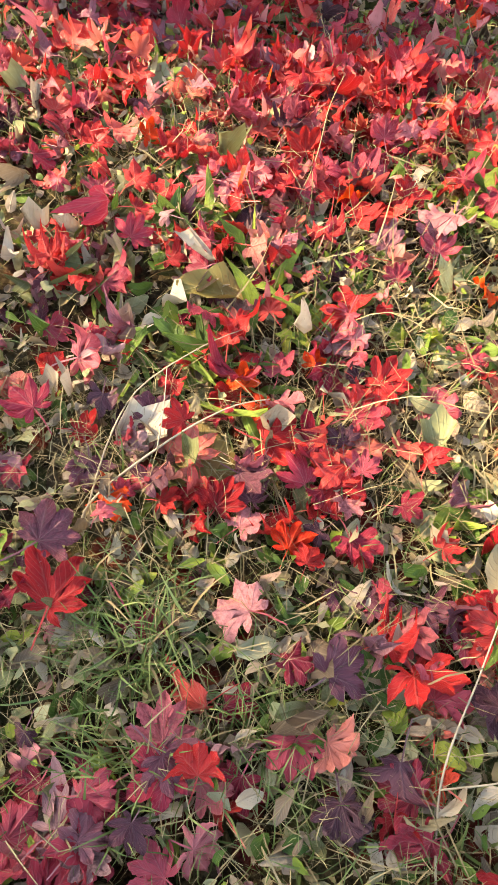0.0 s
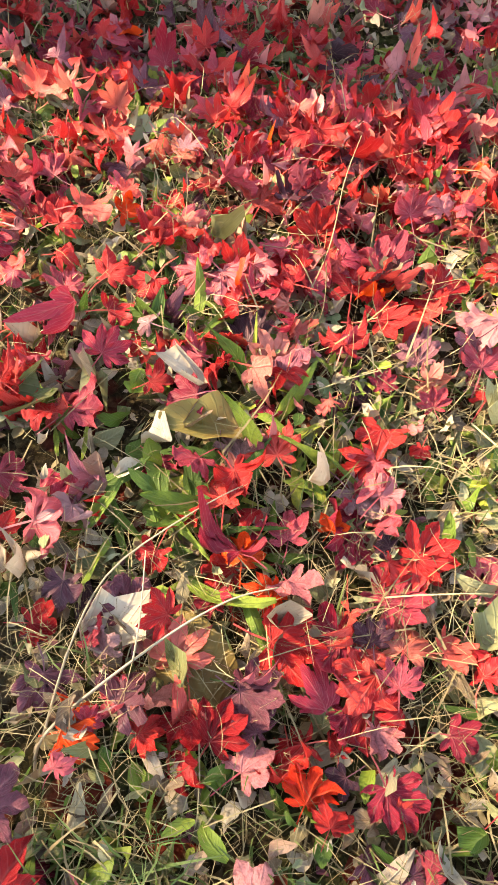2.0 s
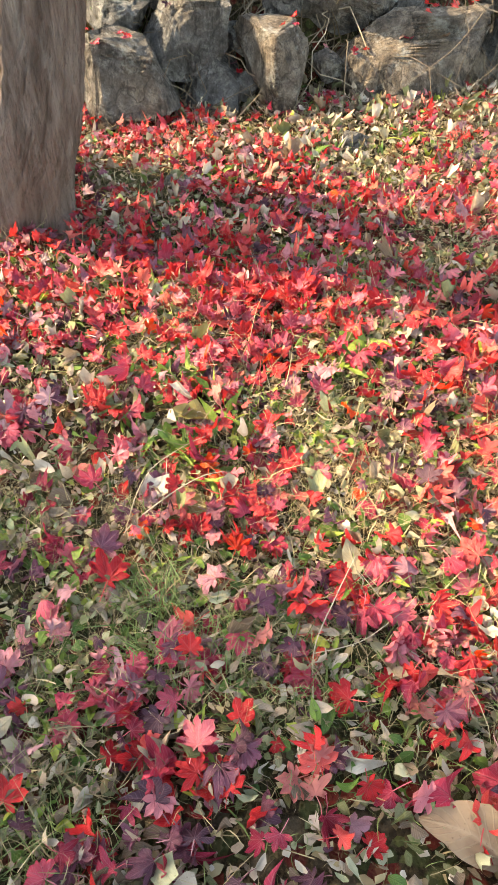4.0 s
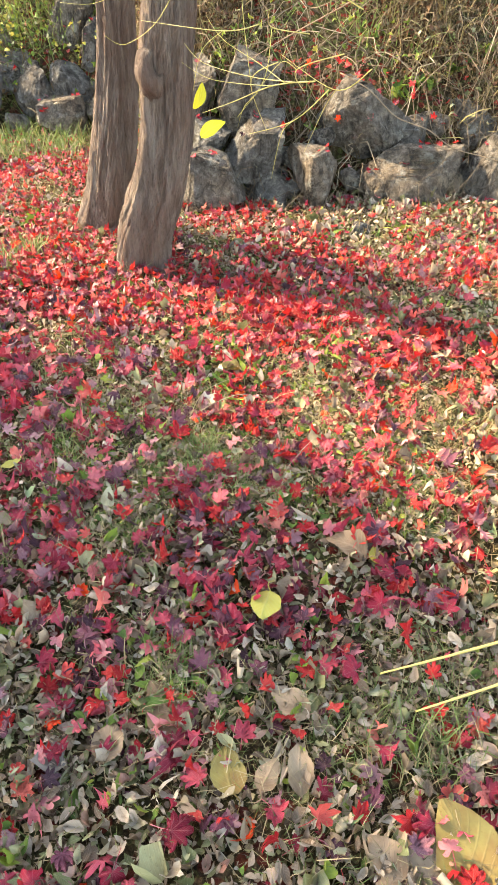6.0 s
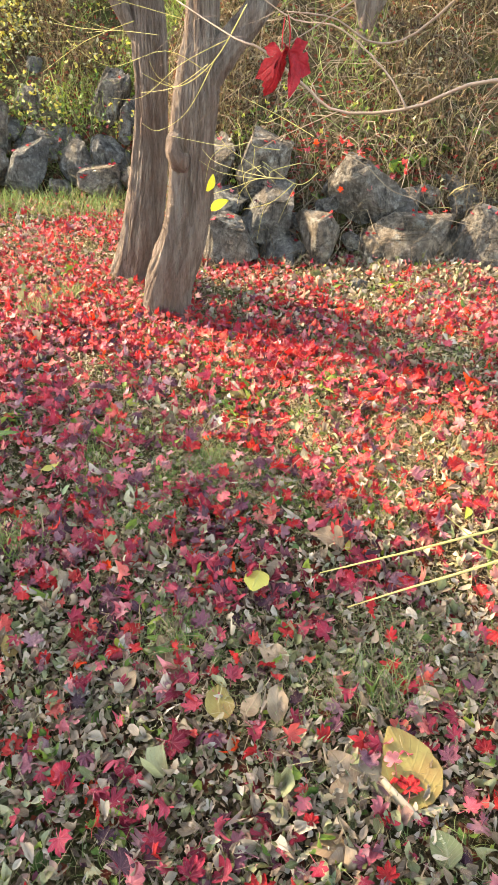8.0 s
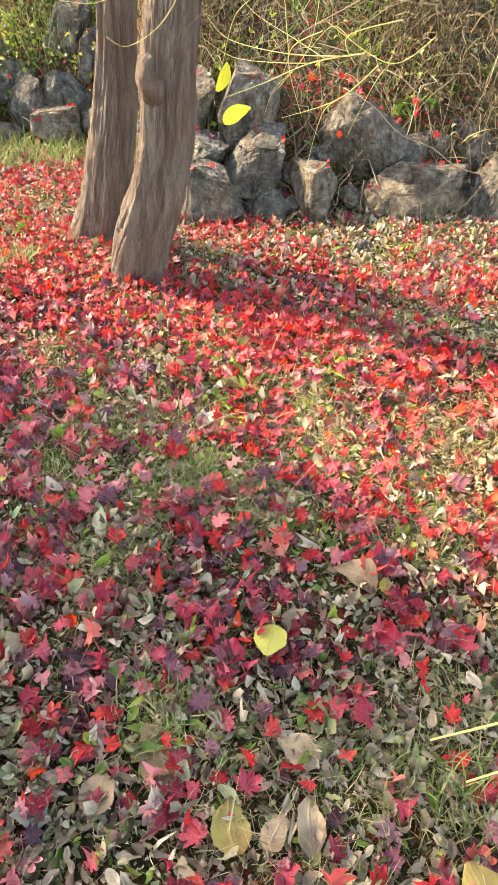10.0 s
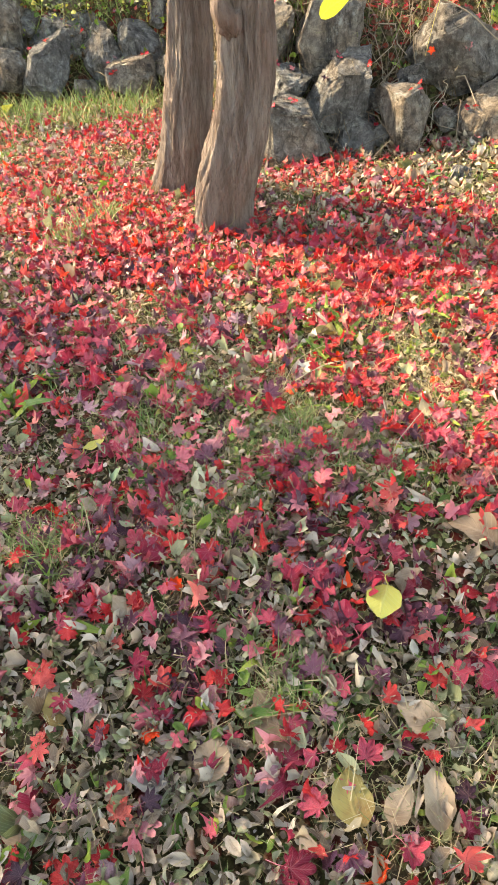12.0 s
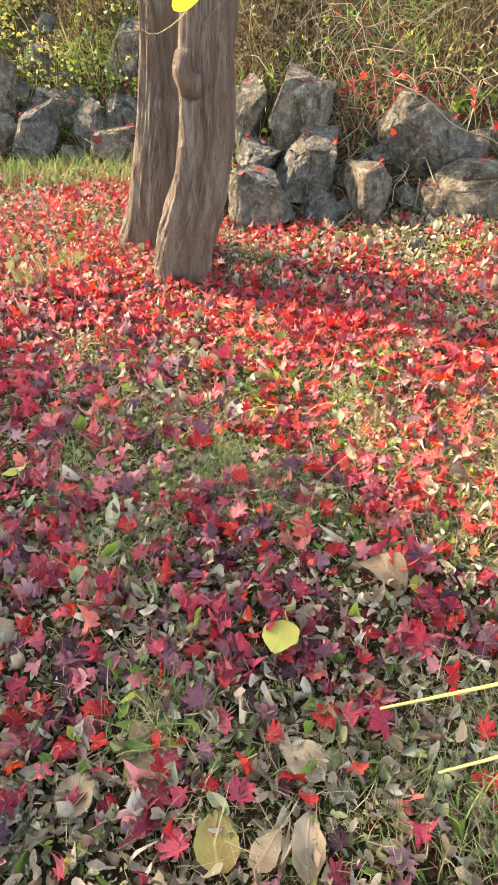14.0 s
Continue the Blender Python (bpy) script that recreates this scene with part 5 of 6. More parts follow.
broad_leaf("cream_leaf", CREAM, 0.235, 1.536, 0.070, 5, "bleached cream leaf curled on the grass", 0.55, 0.8, 0.7, 8, 0.036)
broad_leaf("cream_leaf", CREAM, 0.062, 1.705, 0.050, -20, "bleached cream leaf beneath maple leaves", 0.75, 0.5, 0.5, 9, 0.028)
broad_leaf("cream_leaf", CREAM, 0.159, 0.215, 0.060, 80, "small bleached leaf on the litter", 0.8, 0.4, 0.5, 10)
broad_leaf("cream_leaf", OLIVE, -0.372, 1.263, 0.080, 10, "pale olive leaf standing on edge", 0.5, 0.7, 0.6, 11, 0.036)
broad_leaf("cream_leaf", CREAM, -0.354, 1.291, 0.055, -60, "small cream leaf on the grass", 0.55, 0.6, 0.5, 12)
broad_leaf("grey_leaf", GREY, -0.360, 0.512, 0.070, 20, "withered grey leaf full of holes", 0.9, 0.9, 1.6, 13, 0.03)
broad_leaf("brown_leaf", TAWNY, -0.254, 0.549, 0.085, -15, "flat dry tan leaf", 0.85, 0.3, 0.6, 14)
broad_leaf("brown_leaf", TAWNY, -0.594, 0.421, 0.075, 20, "flat dry grey-brown leaf", 0.9, 0.3, 0.6, 15)
broad_leaf("brown_leaf", TAWNY, 0.139, 0.638, 0.095, 60, "dry tan leaf eaten into small holes", 0.7, 0.7, 1.0, 16, 0.034)
broad_leaf("brown_leaf", TAWNY, 0.161, 0.498, 0.110, 0, "long curled brown leaf with a wavy edge", 0.5, 0.9, 1.4, 17, 0.03)
broad_leaf("brown_leaf", TAWNY, -0.145, 0.621, 0.150, 25, "large dry tan leaf beneath maple leaves", 0.7, 0.3, 0.5, 18, 0.022)
broad_leaf("brown_leaf", TAWNY, 0.092, 0.478, 0.070, -30, "pale brown leaf folded along its rib", 0.7, 0.8, 0.8, 19, 0.03)
broad_leaf("brown_leaf", TAWNY, 0.284, 0.155, 0.100, 100, "dry pale brown leaf lying flat", 0.6, 0.5, 0.9, 20, 0.026)
broad_leaf("brown_leaf", TAWNY, 0.310, 0.330, 0.090, 40, "dry tan leaf beside a large yellow-brown one", 0.75, 0.4, 0.6, 21)
broad_leaf("brown_leaf", TAWNY, 0.310, 0.272, 0.070, -20, "small dry orange-brown leaf", 0.8, 0.4, 0.6, 22)
broad_leaf("large_leaf", TAN, 0.466, 0.347, 0.190, 20, "very large olive-yellow leaf with a brown edge", 0.72, 0.3, 0.6, 23, 0.03, (0.15, -0.1))
broad_leaf("large_leaf", TAWNY, 0.400, 0.330, 0.170, 50, "large dry tan leaf under the olive one", 0.6, 0.4, 0.6, 24, 0.018)
broad_leaf("green_leaf", OLIVE, 0.522, 0.166, 0.075, 10, "round pale green leaf on the litter", 0.95, 0.3, 0.3, 26)
broad_leaf("brown_leaf", TAWNY, 0.30, 1.08, 0.12, 60, "large brown leaf folded over on the grass", 0.6, 1.0, 0.6, 27, 0.036)
broad_leaf("green_leaf", YELLOW, 0.385, 1.06, 0.06, 20, "small olive-yellow leaf on the straw", 0.8, 0.4, 0.4, 28)


# ---- weeds ----
def weed(x, y, count, size, seed, label, mat=None, wide=0.3, steep=0.75, name="weed"):
    """A rosette of arching leaves, each one a part."""
    rng = np.random.default_rng(seed)
    plant = empty_thing(name, x, y, float(height(x, y)), label, "plant")
    for k in range(count + 5):
        v, f, uv = oval_shape(rng, wide * rng.uniform(0.45, 0.85), 1.3, 0.7, 9)
        v = v + np.array((0, 0.5, 0))
        v[:, 2] += rng.uniform(0.5, 1.2) * v[:, 1] * (1.0 - v[:, 1]) - rng.uniform(0.0, 0.6) * v[:, 1] ** 2
        v[:, 0] += rng.uniform(-0.25, 0.25) * v[:, 1] ** 2
        ob = part("leaf", mesh_of("leaf", v, f, mat or GREEN, None, uv), plant)
        ob.matrix_local = Matrix.LocRotScale(Vector((0, 0, 0.005)), Euler((steep * rng.uniform(0.2, 1.3), rng.normal(0, 0.2), 2.4 * k + rng.normal(0, 0.6))), Vector((size * rng.uniform(0.35, 0.95),) * 3))
        ob.location = (rng.normal(0, 0.030), rng.normal(0, 0.030), 0.004)
    return plant


weed(-0.12, 2.07, 9, 0.092, 1, "low weed with narrow arching green leaves among maple leaves")
weed(-0.03, 2.05, 8, 0.080, 2, "low weed with narrow arching green leaves among maple leaves")
weed(-0.15, 1.87, 10, 0.092, 3, "low weed with drooping green leaves among straw")
weed(-0.08, 1.85, 9, 0.085, 4, "low weed with drooping green leaves among straw")
weed(-0.01, 1.81, 8, 0.088, 5, "low weed with toothed bright green leaves")
weed(0.06, 1.87, 9, 0.078, 6, "low weed with curled green leaves")
weed(0.012, 1.955, 3, 0.085, 7, "upright weed shoot with narrow pointed leaves", None, 0.2, 1.6)
weed(0.105, 1.965, 3, 0.075, 8, "weed with one long pale green leaf", None, 0.3, 1.2)
weed(0.36, 2.09, 16, 0.080, 9, "leafy bright green weed in the sun", None, 0.55, 0.9)
weed(-1.0, 1.59, 20, 0.120, 10, "leafy bright green weed at the lawn's edge", None, 0.5, 1.0)
weed(-0.94, 1.70, 10, 0.090, 11, "leafy bright green weed at the lawn's edge", None, 0.5, 1.0)
weed(-0.44, 1.47, 7, 0.055, 12, "small dark green weed between leaves")
weed(-0.16, 0.66, 5, 0.075, 13, "small weed with broad green leaves", None, 0.6, 0.8)
weed(-0.14, 0.74, 4, 0.060, 14, "small weed with broad green leaves", None, 0.5, 0.9)
weed(0.24, 1.62, 7, 0.060, 15, "green weed beside a bleached leaf", None, 0.4, 0.8)
weed(0.29, 1.50, 7, 0.055, 16, "green weed beside a dark purple leaf", None, 0.5, 0.8)
weed(0.47, 1.75, 8, 0.055, 17, "yellow-green weed in the sun", None, 0.45, 0.9)
weed(0.62, 2.35, 8, 0.060, 18, "green weed in the trunk's shadow", None, 0.3, 1.2)
weed(-1.12, 3.27, 14, 0.085, 19, "bright yellow-green weed among scarlet leaves", None, 0.6, 0.5)
weed(-1.90, 3.70, 16, 0.12, 20, "bright yellow-green weed near the sapling", None, 0.6, 0.5)
weed(0.40, 3.10, 12, 0.080, 21, "yellow-green weed near the boulders", None, 0.45, 0.8)
weed(0.10, 3.00, 12, 0.075, 22, "yellow-green weed near the boulders", None, 0.45, 0.8)
weed(0.75, 3.20, 12, 0.075, 23, "yellow-green weed near the boulders", None, 0.45, 0.8)
for k, (x, y, size) in enumerate(((0.80, 4.02, 0.10), (0.95, 4.08, 0.11), (1.10, 4.15, 0.09), (1.30, 4.30, 0.10), (0.38, 3.90, 0.08), (0.50, 3.98, 0.07), (-1.62, 4.48, 0.09), (-1.50, 4.50, 0.08), (-2.30, 4.40, 0.12), (-2.05, 4.42, 0.10), (-2.45, 4.60, 0.12), (-0.95, 4.62, 0.09))):
    weed(x, y, 16, size, 40 + k, "leafy green plant growing between the boulders", None, 0.5, 1.1, "bank_plant")


# ---- tufts of grass ----
def grass_tufts():
    rng = np.random.default_rng(26)
    shapes = [blade_shape(rng, rng.uniform(0.5, 1.4), 5, rng.uniform(0.022, 0.04)) for _ in range(8)]
    centres = ((0.444, 0.558, 0.10, 0.11), (-0.124, 0.714, 0.08, 0.09), (-0.709, 1.045, 0.10, 0.11), (-0.117, 1.503, 0.05, 0.09), (-0.013, 1.411, 0.06, 0.06), (-0.283, 1.12, 0.09, 0.07), (-0.116, 1.385, 0.06, 0.08), (-0.571, 1.513, 0.14, 0.09), (-0.75, 1.02, 0.12, 0.10), (0.50, 0.72, 0.14, 0.07), (-1.116, 2.649, 0.10, 0.13), (-1.01, 2.864, 0.08, 0.12), (0.30, 0.62, 0.09, 0.07), (0.56, 1.30, 0.12, 0.07), (-0.55, 2.20, 0.16, 0.08), (-1.55, 4.35, 0.3, 0.16), (-1.15, 4.35, 0.25, 0.15), (-1.9, 4.3, 0.3, 0.15), (-2.5, 4.2, 0.4, 0.14))
    for x0, y0, spread_by, tall in centres:
        n = 210 if spread_by < 0.2 else 420
        x, y = x0 + rng.normal(0, spread_by * 0.5, n), y0 + rng.normal(0, spread_by * 0.5, n)
        angles = np.column_stack([rng.normal(0, 0.4, n), rng.normal(0, 0.4, n), rng.uniform(0, 6.283, n)])
        places = np.column_stack([x, y, height(x, y) - 0.004])
        scatter("grass_tuft", shapes, places, angles, tall * rng.uniform(0.6, 1.2, n), [GRASS, STRAW], (rng.random(n) < 0.18).astype(int), "tuft of long green grass", "grass")


grass_tufts()


# ---- stalks, stones and twigs ----
def stick(name, lines, mat, label, category, sides=6, base=None):
    """A branched stalk or twig: the first line is its stem, the others are parts."""
    base = base or lines[0][0][:3]
    lines = [[(x, y, z, r * (0.62 if mat is not TWIG_YELLOW else 0.8)) for x, y, z, r in line] for line in lines]
    ob = thing(name, tube_mesh(name, local(lines[0], base), mat, 24, sides, np.random.default_rng(len(label)), 0.05), Matrix.Translation(base), label, category)
    for line in lines[1:]:
        part("side_twig", tube_mesh("side_twig", local(line, base), mat, 16, sides, np.random.default_rng(len(lines)), 0.05), ob)
    return ob


stick("dry_stalk", [[(-0.177, 1.600, 0.0, 0.0026), (-0.172, 1.638, 0.03, 0.0024), (-0.089, 1.696, 0.055, 0.0018), (-0.024, 1.731, 0.062, 0.0014), (0.021, 1.742, 0.060, 0.001)], [(-0.172, 1.638, 0.03, 0.002), (-0.150, 1.71, 0.05, 0.0017), (-0.118, 1.765, 0.06, 0.0014), (-0.049, 1.81, 0.07, 0.0012), (0.0, 1.84, 0.062, 0.0008)], [(-0.10, 1.688, 0.053, 0.0014), (-0.092, 1.72, 0.075, 0.0011), (-0.088, 1.77, 0.085, 0.0008)]], TWIG_GREY, "dry forked plant stalk lying over the grass", "stalk")
stick("dry_stalk", [[(0.05, 2.04, 0.02, 0.0014), (0.10, 2.12, 0.06, 0.0012), (0.13, 2.22, 0.08, 0.0011), (0.163, 2.313, 0.07, 0.0008)], [(0.10, 2.12, 0.06, 0.001), (0.07, 2.13, 0.06, 0.0008), (0.03, 2.15, 0.05, 0.0006)], [(0.10, 2.12, 0.06, 0.001), (0.09, 2.05, 0.05, 0.0008), (0.06, 2.0, 0.02, 0.0006)]], STRAW, "pale dry straw stalk with thin side stems", "stalk")
stick("dry_stalk", [[(0.13, 1.25, 0.0, 0.002), (0.14, 1.36, 0.05, 0.0017), (0.19, 1.45, 0.06, 0.0014), (0.24, 1.53, 0.055, 0.001)], [(0.14, 1.36, 0.05, 0.0015), (0.22, 1.37, 0.06, 0.0012), (0.30, 1.42, 0.05, 0.0008)]], TWIG_GREY, "dry forked plant stalk lying over the grass", "stalk")
stick("yellow_twig", [[(0.95, 0.52, 0.86, 0.0042), (0.60, 0.42, 0.785, 0.0034), (0.42, 0.36, 0.765, 0.0027), (0.30, 0.33, 0.745, 0.0021), (0.206, 0.314, 0.722, 0.0013)]], TWIG_YELLOW, "thin yellow twig hanging low over the lawn", "twig")
stick("yellow_twig", [[(0.95, 0.50, 0.78, 0.0044), (0.62, 0.42, 0.705, 0.0036), (0.46, 0.36, 0.690, 0.0030), (0.36, 0.33, 0.672, 0.0023), (0.262, 0.31, 0.640, 0.0014)], [(0.56, 0.40, 0.700, 0.0024), (0.50, 0.40, 0.730, 0.0017), (0.43, 0.41, 0.785, 0.0010)]], TWIG_YELLOW, "thin yellow twig hanging low over the lawn", "twig")

stick("dry_stick", [[(0.404, 0.302, 0.055, 0.014), (0.43, 0.268, 0.056, 0.0145), (0.455, 0.245, 0.053, 0.0135), (0.481, 0.214, 0.05, 0.012)]], TWIG_GREY, "short thick dry tan stick lying by a large leaf", "stick", 12)


def stone(x, y, wide, tall, seed):
    ob = boulder(x, y, float(height(x, y)) - 0.03, wide, wide * 0.6, tall + 0.03, seed, 15, 8, 0.6, "small pale stone lying among the leaves")
    ob.name = "stone"
    ob["category"], ob["group"] = "stone", "stones on the lawn"


stone(0.56, 3.20, 0.13, 0.055, 61)
stone(0.98, 3.08, 0.16, 0.035, 62)
stone(1.22, 3.02, 0.20, 0.03, 63)
stone(-0.05, 3.0, 0.12, 0.03, 64)


# ---- branches that hang into the view ----
def branch(lines, mat, label, name="branch"):
    return stick(name, lines, mat, label, "branch", 7)


main_branch = branch([
    [(0.85, 0.80, 1.46, 0.0075), (0.60, 0.90, 1.418, 0.0066), (0.462, 0.95, 1.398, 0.006), (0.355, 1.0, 1.342, 0.0052), (0.216, 1.05, 1.323, 0.0046), (0.141, 1.10, 1.364, 0.0042), (0.05, 1.10, 1.427, 0.0038), (-0.013, 1.15, 1.442, 0.003), (-0.187, 1.4, 1.50, 0.002)],
    [(0.349, 1.0, 1.341, 0.0036), (0.306, 1.05, 1.398, 0.003), (0.206, 1.10, 1.469, 0.0026), (0.111, 1.15, 1.478, 0.0022), (0.0, 1.2, 1.54, 0.0015)],
    [(0.50, 1.0, 1.62, 0.0045), (0.355, 1.0, 1.478, 0.004), (0.267, 1.0, 1.455, 0.0034), (0.19, 1.0, 1.493, 0.0026), (0.10, 1.02, 1.50, 0.002)],
    [(0.216, 1.05, 1.323, 0.0024), (0.17, 1.2, 1.27, 0.0018), (0.09, 1.35, 1.20, 0.0012), (0.02, 1.5, 1.13, 0.0008)],
    [(0.50, 0.93, 1.40, 0.003), (0.49, 1.0, 1.33, 0.002), (0.50, 1.05, 1.22, 0.0012)],
], TWIG_RED, "bare reddish-brown maple branch reaching over the lawn")
HEAD = Vector((-0.010, 0.012, 1.375))


def nearer(x, y, z, r=0.0, by=0.48):
    """Brings a twig's point closer to where one stands, so that it hangs above the front of the lawn."""
    p = HEAD + (Vector((x, y, z)) - HEAD) * by
    return (p.x, p.y, p.z, r * by)


TWIGS = [
    [(0.24, 1.55, 1.15, 0.0024), (0.14, 1.75, 1.09, 0.002), (0.03, 1.9, 1.01, 0.0015), (-0.07, 1.98, 0.955, 0.001)],
    [(0.20, 1.62, 1.13, 0.0018), (0.08, 1.8, 1.10, 0.0014), (-0.06, 1.95, 1.10, 0.001), (-0.12, 2.0, 1.14, 0.0007)],
    [(0.14, 1.75, 1.09, 0.0016), (0.05, 1.85, 1.07, 0.0012), (-0.05, 1.95, 1.06, 0.0009), (-0.13, 2.0, 1.09, 0.0006)],
    [(0.17, 1.70, 1.11, 0.0015), (0.10, 1.82, 1.13, 0.0012), (0.0, 1.9, 1.17, 0.0008), (-0.05, 1.95, 1.22, 0.0006)],
    [(0.10, 1.8, 1.06, 0.0014), (0.06, 1.88, 1.00, 0.001), (0.04, 1.92, 0.93, 0.0007)],
]
TWIGS = [[nearer(*p) for p in line] for line in TWIGS]
branch(TWIGS, TWIG_YELLOW, "thin yellowish maple twigs hanging before the boulders", "twig")
branch([
    [(-0.05, 2.3, 1.42, 0.0028), (-0.17, 2.35, 1.24, 0.0022), (-0.32, 2.4, 1.14, 0.0016), (-0.46, 2.42, 1.18, 0.001)],
    [(-0.17, 2.35, 1.24, 0.0018), (-0.28, 2.38, 1.06, 0.0014), (-0.40, 2.4, 0.98, 0.001), (-0.47, 2.42, 1.0, 0.0007)],
    [(-0.12, 2.33, 1.31, 0.0018), (-0.30, 2.38, 1.22, 0.0014), (-0.46, 2.4, 1.10, 0.001), (-0.60, 2.42, 1.09, 0.0007)],
    [(-0.20, 2.36, 1.2, 0.0016), (-0.36, 2.4, 1.26, 0.0012), (-0.58, 2.42, 1.20, 0.001), (-0.75, 2.45, 1.28, 0.0006)],
], TWIG_YELLOW, "thin yellowish twigs hanging before the trunks", "twig")
branch([
    [(0.42, 3.5, 0.66, 0.005), (0.56, 3.45, 0.60, 0.0046), (0.70, 3.42, 0.49, 0.0042), (0.86, 3.40, 0.44, 0.0038), (1.0, 3.38, 0.36, 0.0036), (1.22, 3.37, 0.31, 0.0032), (1.45, 3.36, 0.23, 0.003), (1.9, 3.38, 0.16, 0.002)],
    [(1.0, 3.38, 0.36, 0.0024), (0.90, 3.36, 0.24, 0.0018), (0.72, 3.35, 0.12, 0.001)],
    [(1.15, 3.37, 0.32, 0.0022), (1.05, 3.34, 0.18, 0.0016), (0.85, 3.33, 0.06, 0.001)],
    [(1.3, 3.36, 0.28, 0.0022), (1.28, 3.33, 0.14, 0.0016), (1.1, 3.32, 0.04, 0.001)],
    [(1.45, 3.36, 0.24, 0.0022), (1.50, 3.33, 0.12, 0.0016), (1.40, 3.3, 0.02, 0.001)],
    [(0.85, 3.4, 0.43, 0.002), (0.95, 3.36, 0.30, 0.0015), (0.93, 3.34, 0.15, 0.001)],
], DEAD_STEM, "dead brown twig lying against the boulders", "twig")


def spray(label, mat, seed, starts, reach, drop, radius=0.0016):
    """A spray of fine twigs that fork once, each a part of the first one."""
    rng = np.random.default_rng(seed)
    lines = []
    for x, y, z in starts:
        way = np.array((-abs(rng.normal(0.8, 0.3)), rng.normal(0.25, 0.3), rng.normal(drop, 0.3)))
        way *= reach * rng.uniform(0.6, 1.2) / np.linalg.norm(way)
        mid = np.array((x, y, z)) + way * 0.5 + rng.normal(0, 0.015, 3)
        end = np.array((x, y, z)) + way + rng.normal(0, 0.03, 3)
        lines.append([(x, y, z, radius), (*mid, radius * 0.75), (*end, radius * 0.4)])
        fork = mid + np.array((way[0] * 0.4, way[1] * 0.4, -way[2] * 0.4 + rng.normal(0, 0.06)))
        lines.append([(*mid, radius * 0.6), (*(mid * 0.5 + fork * 0.5 + rng.normal(0, 0.008, 3)), radius * 0.5), (*fork, radius * 0.3)])
    return branch(lines, mat, label, "twig")


spray("fine yellowish twigs of the maple over the lawn", TWIG_YELLOW, 51, [nearer(*p)[:3] for p in ((0.30, 1.5, 1.22), (0.22, 1.55, 1.25), (0.36, 1.45, 1.20), (0.15, 1.6, 1.18), (0.28, 1.6, 1.12), (0.10, 1.65, 1.25), (0.34, 1.55, 1.30))], 0.13, -0.05, 0.0009)
spray("fine reddish twigs of the maple before its trunk", TWIG_RED, 52, [(0.05, 2.3, 1.40), (-0.05, 2.32, 1.32), (0.10, 2.3, 1.28), (-0.15, 2.35, 1.38), (-0.25, 2.4, 1.30), (0.0, 2.3, 1.2)], 0.30, -0.25)
spray("fine yellowish twigs of the maple before its trunk", TWIG_YELLOW, 53, [(-0.30, 2.45, 1.36), (-0.40, 2.5, 1.30), (-0.50, 2.55, 1.34), (-0.20, 2.4, 1.22), (-0.62, 2.6, 1.3)], 0.34, -0.15)


def hanging_leaf(name, shape, mat, place, angles, size, label):
    v, f, uv = shape
    if name == "folded_leaf":
        v = v * np.array((0.55, 1.0, 1.0)) + np.stack([0 * v[:, 0], 0 * v[:, 0], 0.8 * np.abs(v[:, 0])], -1)
    return thing(name, mesh_of(name, v, f, mat, None, uv), Matrix.LocRotScale(Vector(place), Euler([radians(a) for a in angles]), Vector((size,) * 3)), label, "leaf")


leaf_rng = np.random.default_rng(12)
hanging_leaf("folded_leaf", fine_maple_shape(leaf_rng, 0.6, 1.5, 5), DEEP_RED, (0.101, 0.45, 1.500), (-100, 14, 20), 0.060, "scarlet maple leaf hanging from a branch")
hanging_leaf("folded_leaf", fine_maple_shape(leaf_rng, 0.6, 1.5, 5), DEEP_RED, (0.109, 0.452, 1.501), (-80, -14, -30), 0.062, "dark red maple leaf hanging from a branch")
stick("twig", [[(0.34, 0.60, 1.66, 0.0022), (0.20, 0.52, 1.56, 0.0016), (0.106, 0.455, 1.508, 0.001)]], TWIG_RED, "thin reddish twig with two hanging leaves", "twig")
hanging_leaf("hanging_leaf", oval_shape(leaf_rng, 0.42, 0.3, 0.2, 8), LEMON, (-0.042, 0.93, 1.203), (85, 22, 10), 0.036, "bright yellow leaf hanging from a thin twig")
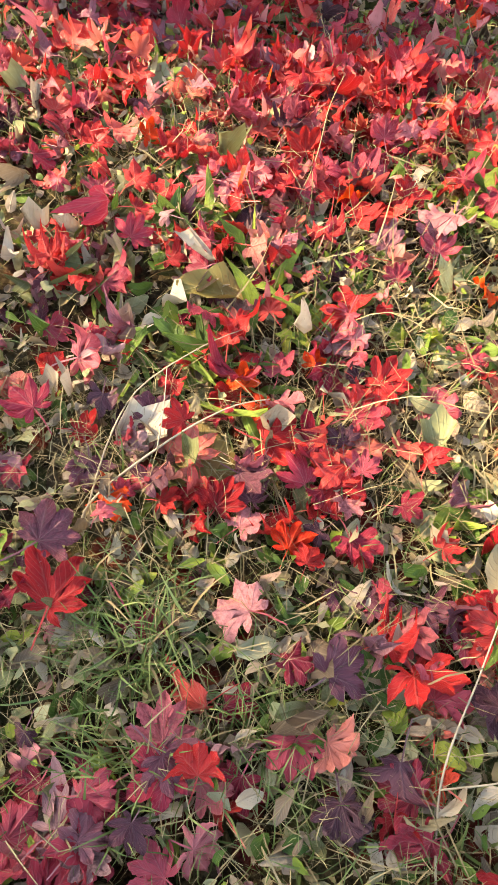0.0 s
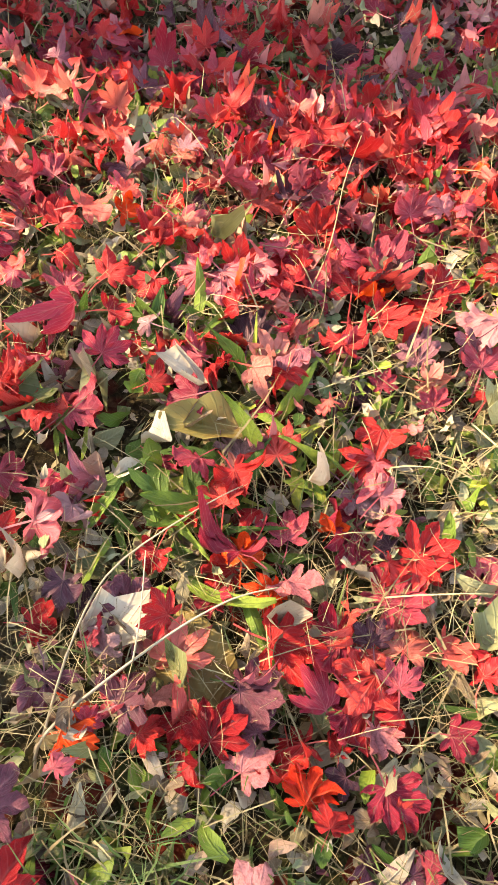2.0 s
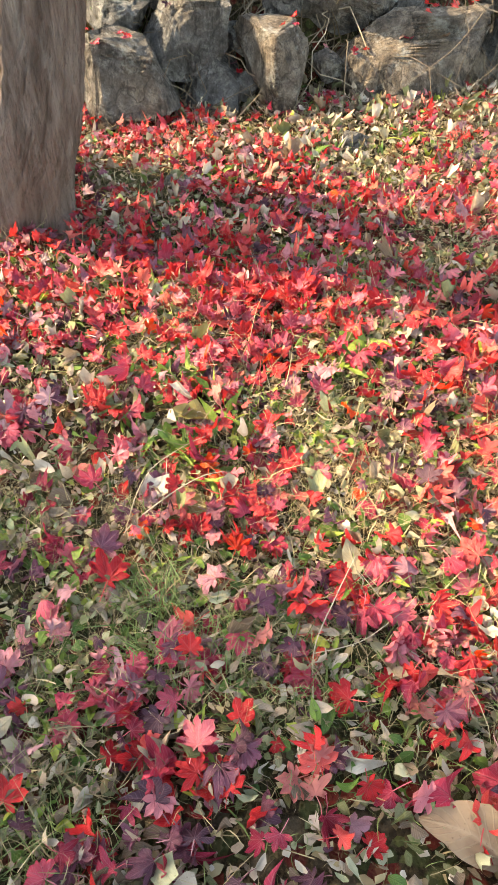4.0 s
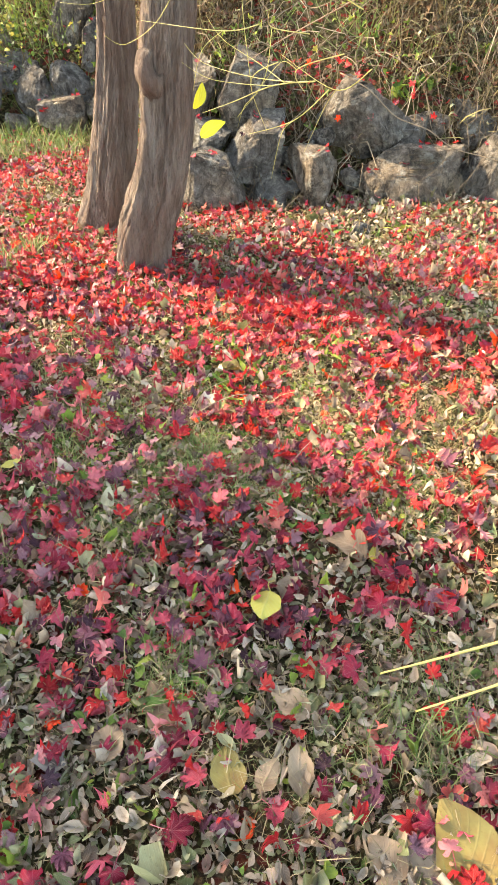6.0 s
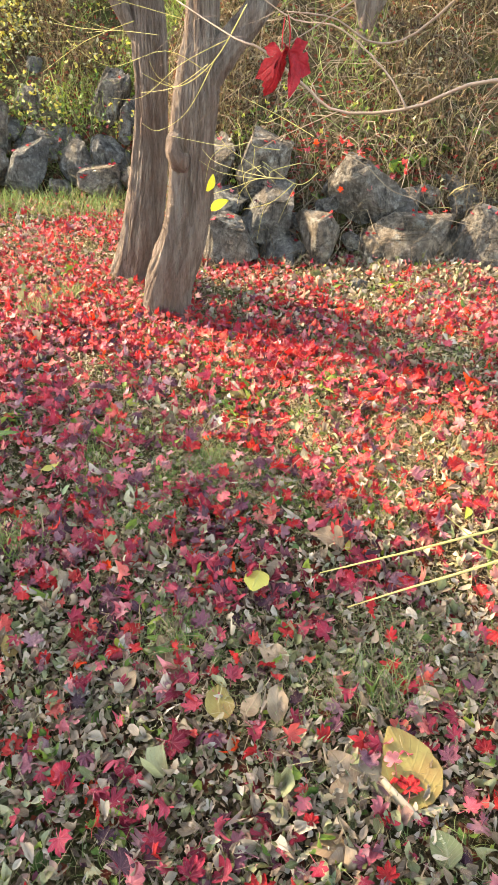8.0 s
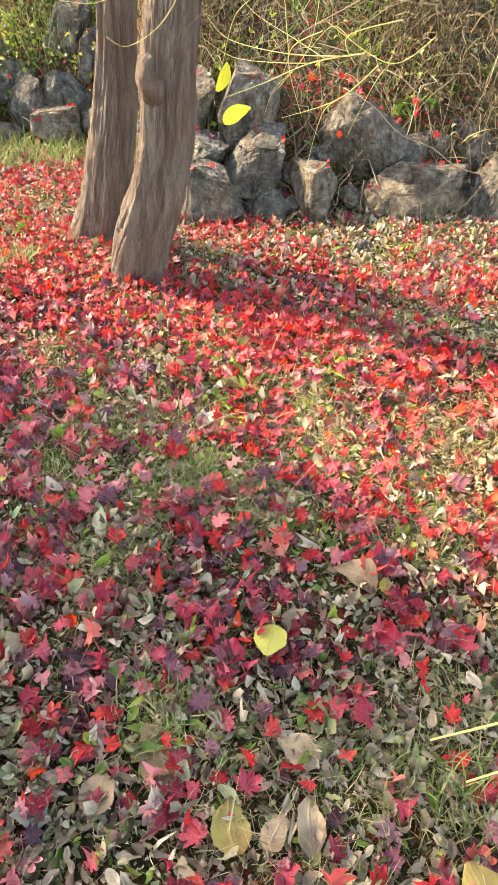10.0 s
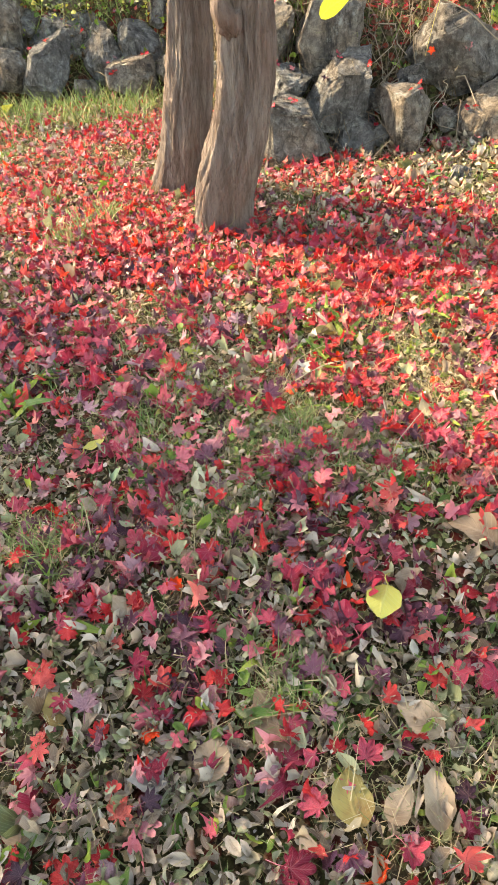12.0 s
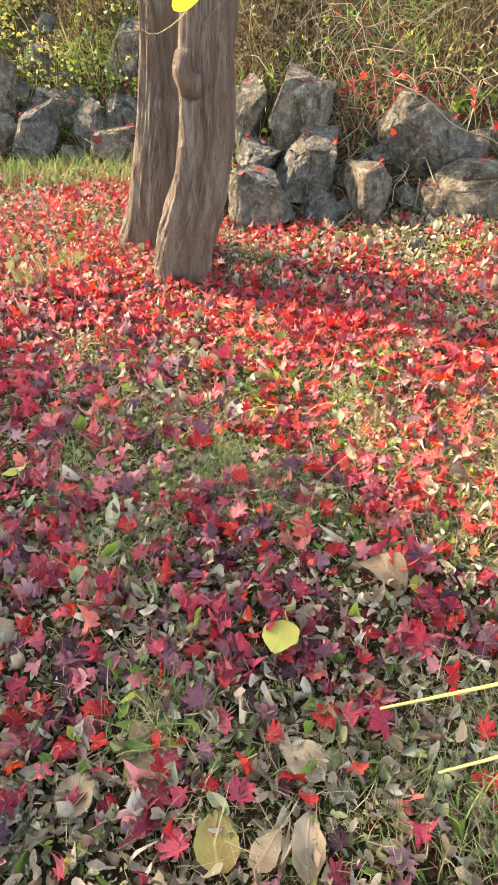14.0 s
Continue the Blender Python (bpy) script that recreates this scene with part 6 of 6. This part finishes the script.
hanging_leaf("hanging_leaf", oval_shape(leaf_rng, 0.48, 0.3, 0.2, 8), LEMON, (-0.023, 0.927, 1.160), (75, 70, 15), 0.043, "bright yellow leaf hanging from a thin twig")
for k, (x, y, z, mat) in enumerate(((0.44, 3.72, 0.66, RED), (0.47, 3.74, 0.64, RED), (0.78, 3.55, 0.60, RED), (0.80, 3.55, 0.57, RED), (0.79, 3.56, 0.54, RED), (0.28, 3.75, 0.64, ORANGE), (0.24, 3.74, 0.60, CRIMSON), (0.31, 3.76, 0.70, YELLOW), (0.62, 3.72, 0.40, CRIMSON), (0.45, 3.68, 0.40, ORANGE), (0.92, 3.6, 0.44, RED))):
    hanging_leaf("hanging_leaf", maple_shape(leaf_rng, 5, 0.9, 1.0), mat, (x, y, z), (leaf_rng.uniform(30, 80), leaf_rng.uniform(-30, 30), leaf_rng.uniform(0, 360)), 0.038, "red leaf caught on twigs before the boulders")


def leaves_on_boulders():
    """Leaves caught on the boulders' tops and in the gaps behind them."""
    rng = np.random.default_rng(27)
    bpy.context.view_layer.update()
    graph = bpy.context.evaluated_depsgraph_get()
    shapes = [maple_shape(rng, 7 if k % 3 else 5, rng.uniform(0.2, 0.7)) for k in range(8)]
    places, tilts = [], []
    while len(places) < 420:
        x = rng.uniform(-1.9, 2.2)
        y = float(foot(x)) + rng.uniform(-0.15, 0.62)
        hit, place, normal, _, ob, _ = scene.ray_cast(graph, Vector((x, y, 1.05)), Vector((0, 0, -1)))
        if hit and normal.z > 0.6 and ob.name.split(".")[0] in ("boulder", "ground"):
            if ob.name.startswith("boulder") and rng.random() < 0.72:
                continue
            places.append((*place[:2], place.z + 0.012))
            tilts.append(rng.normal(0, 0.35, 2))
    n = len(places)
    roll = rng.random(n)
    scatter("leaves_caught_on_boulders", shapes, np.array(places), np.column_stack([np.array(tilts), rng.uniform(0, 6.28, n)]), rng.uniform(0.022, 0.034, n), [RED, CRIMSON, PURPLE, BROWN], np.select([roll < 0.45, roll < 0.75, roll < 0.85], [0, 1, 2], 3), "scarlet leaves caught on and between the boulders", "leaves")


leaves_on_boulders()
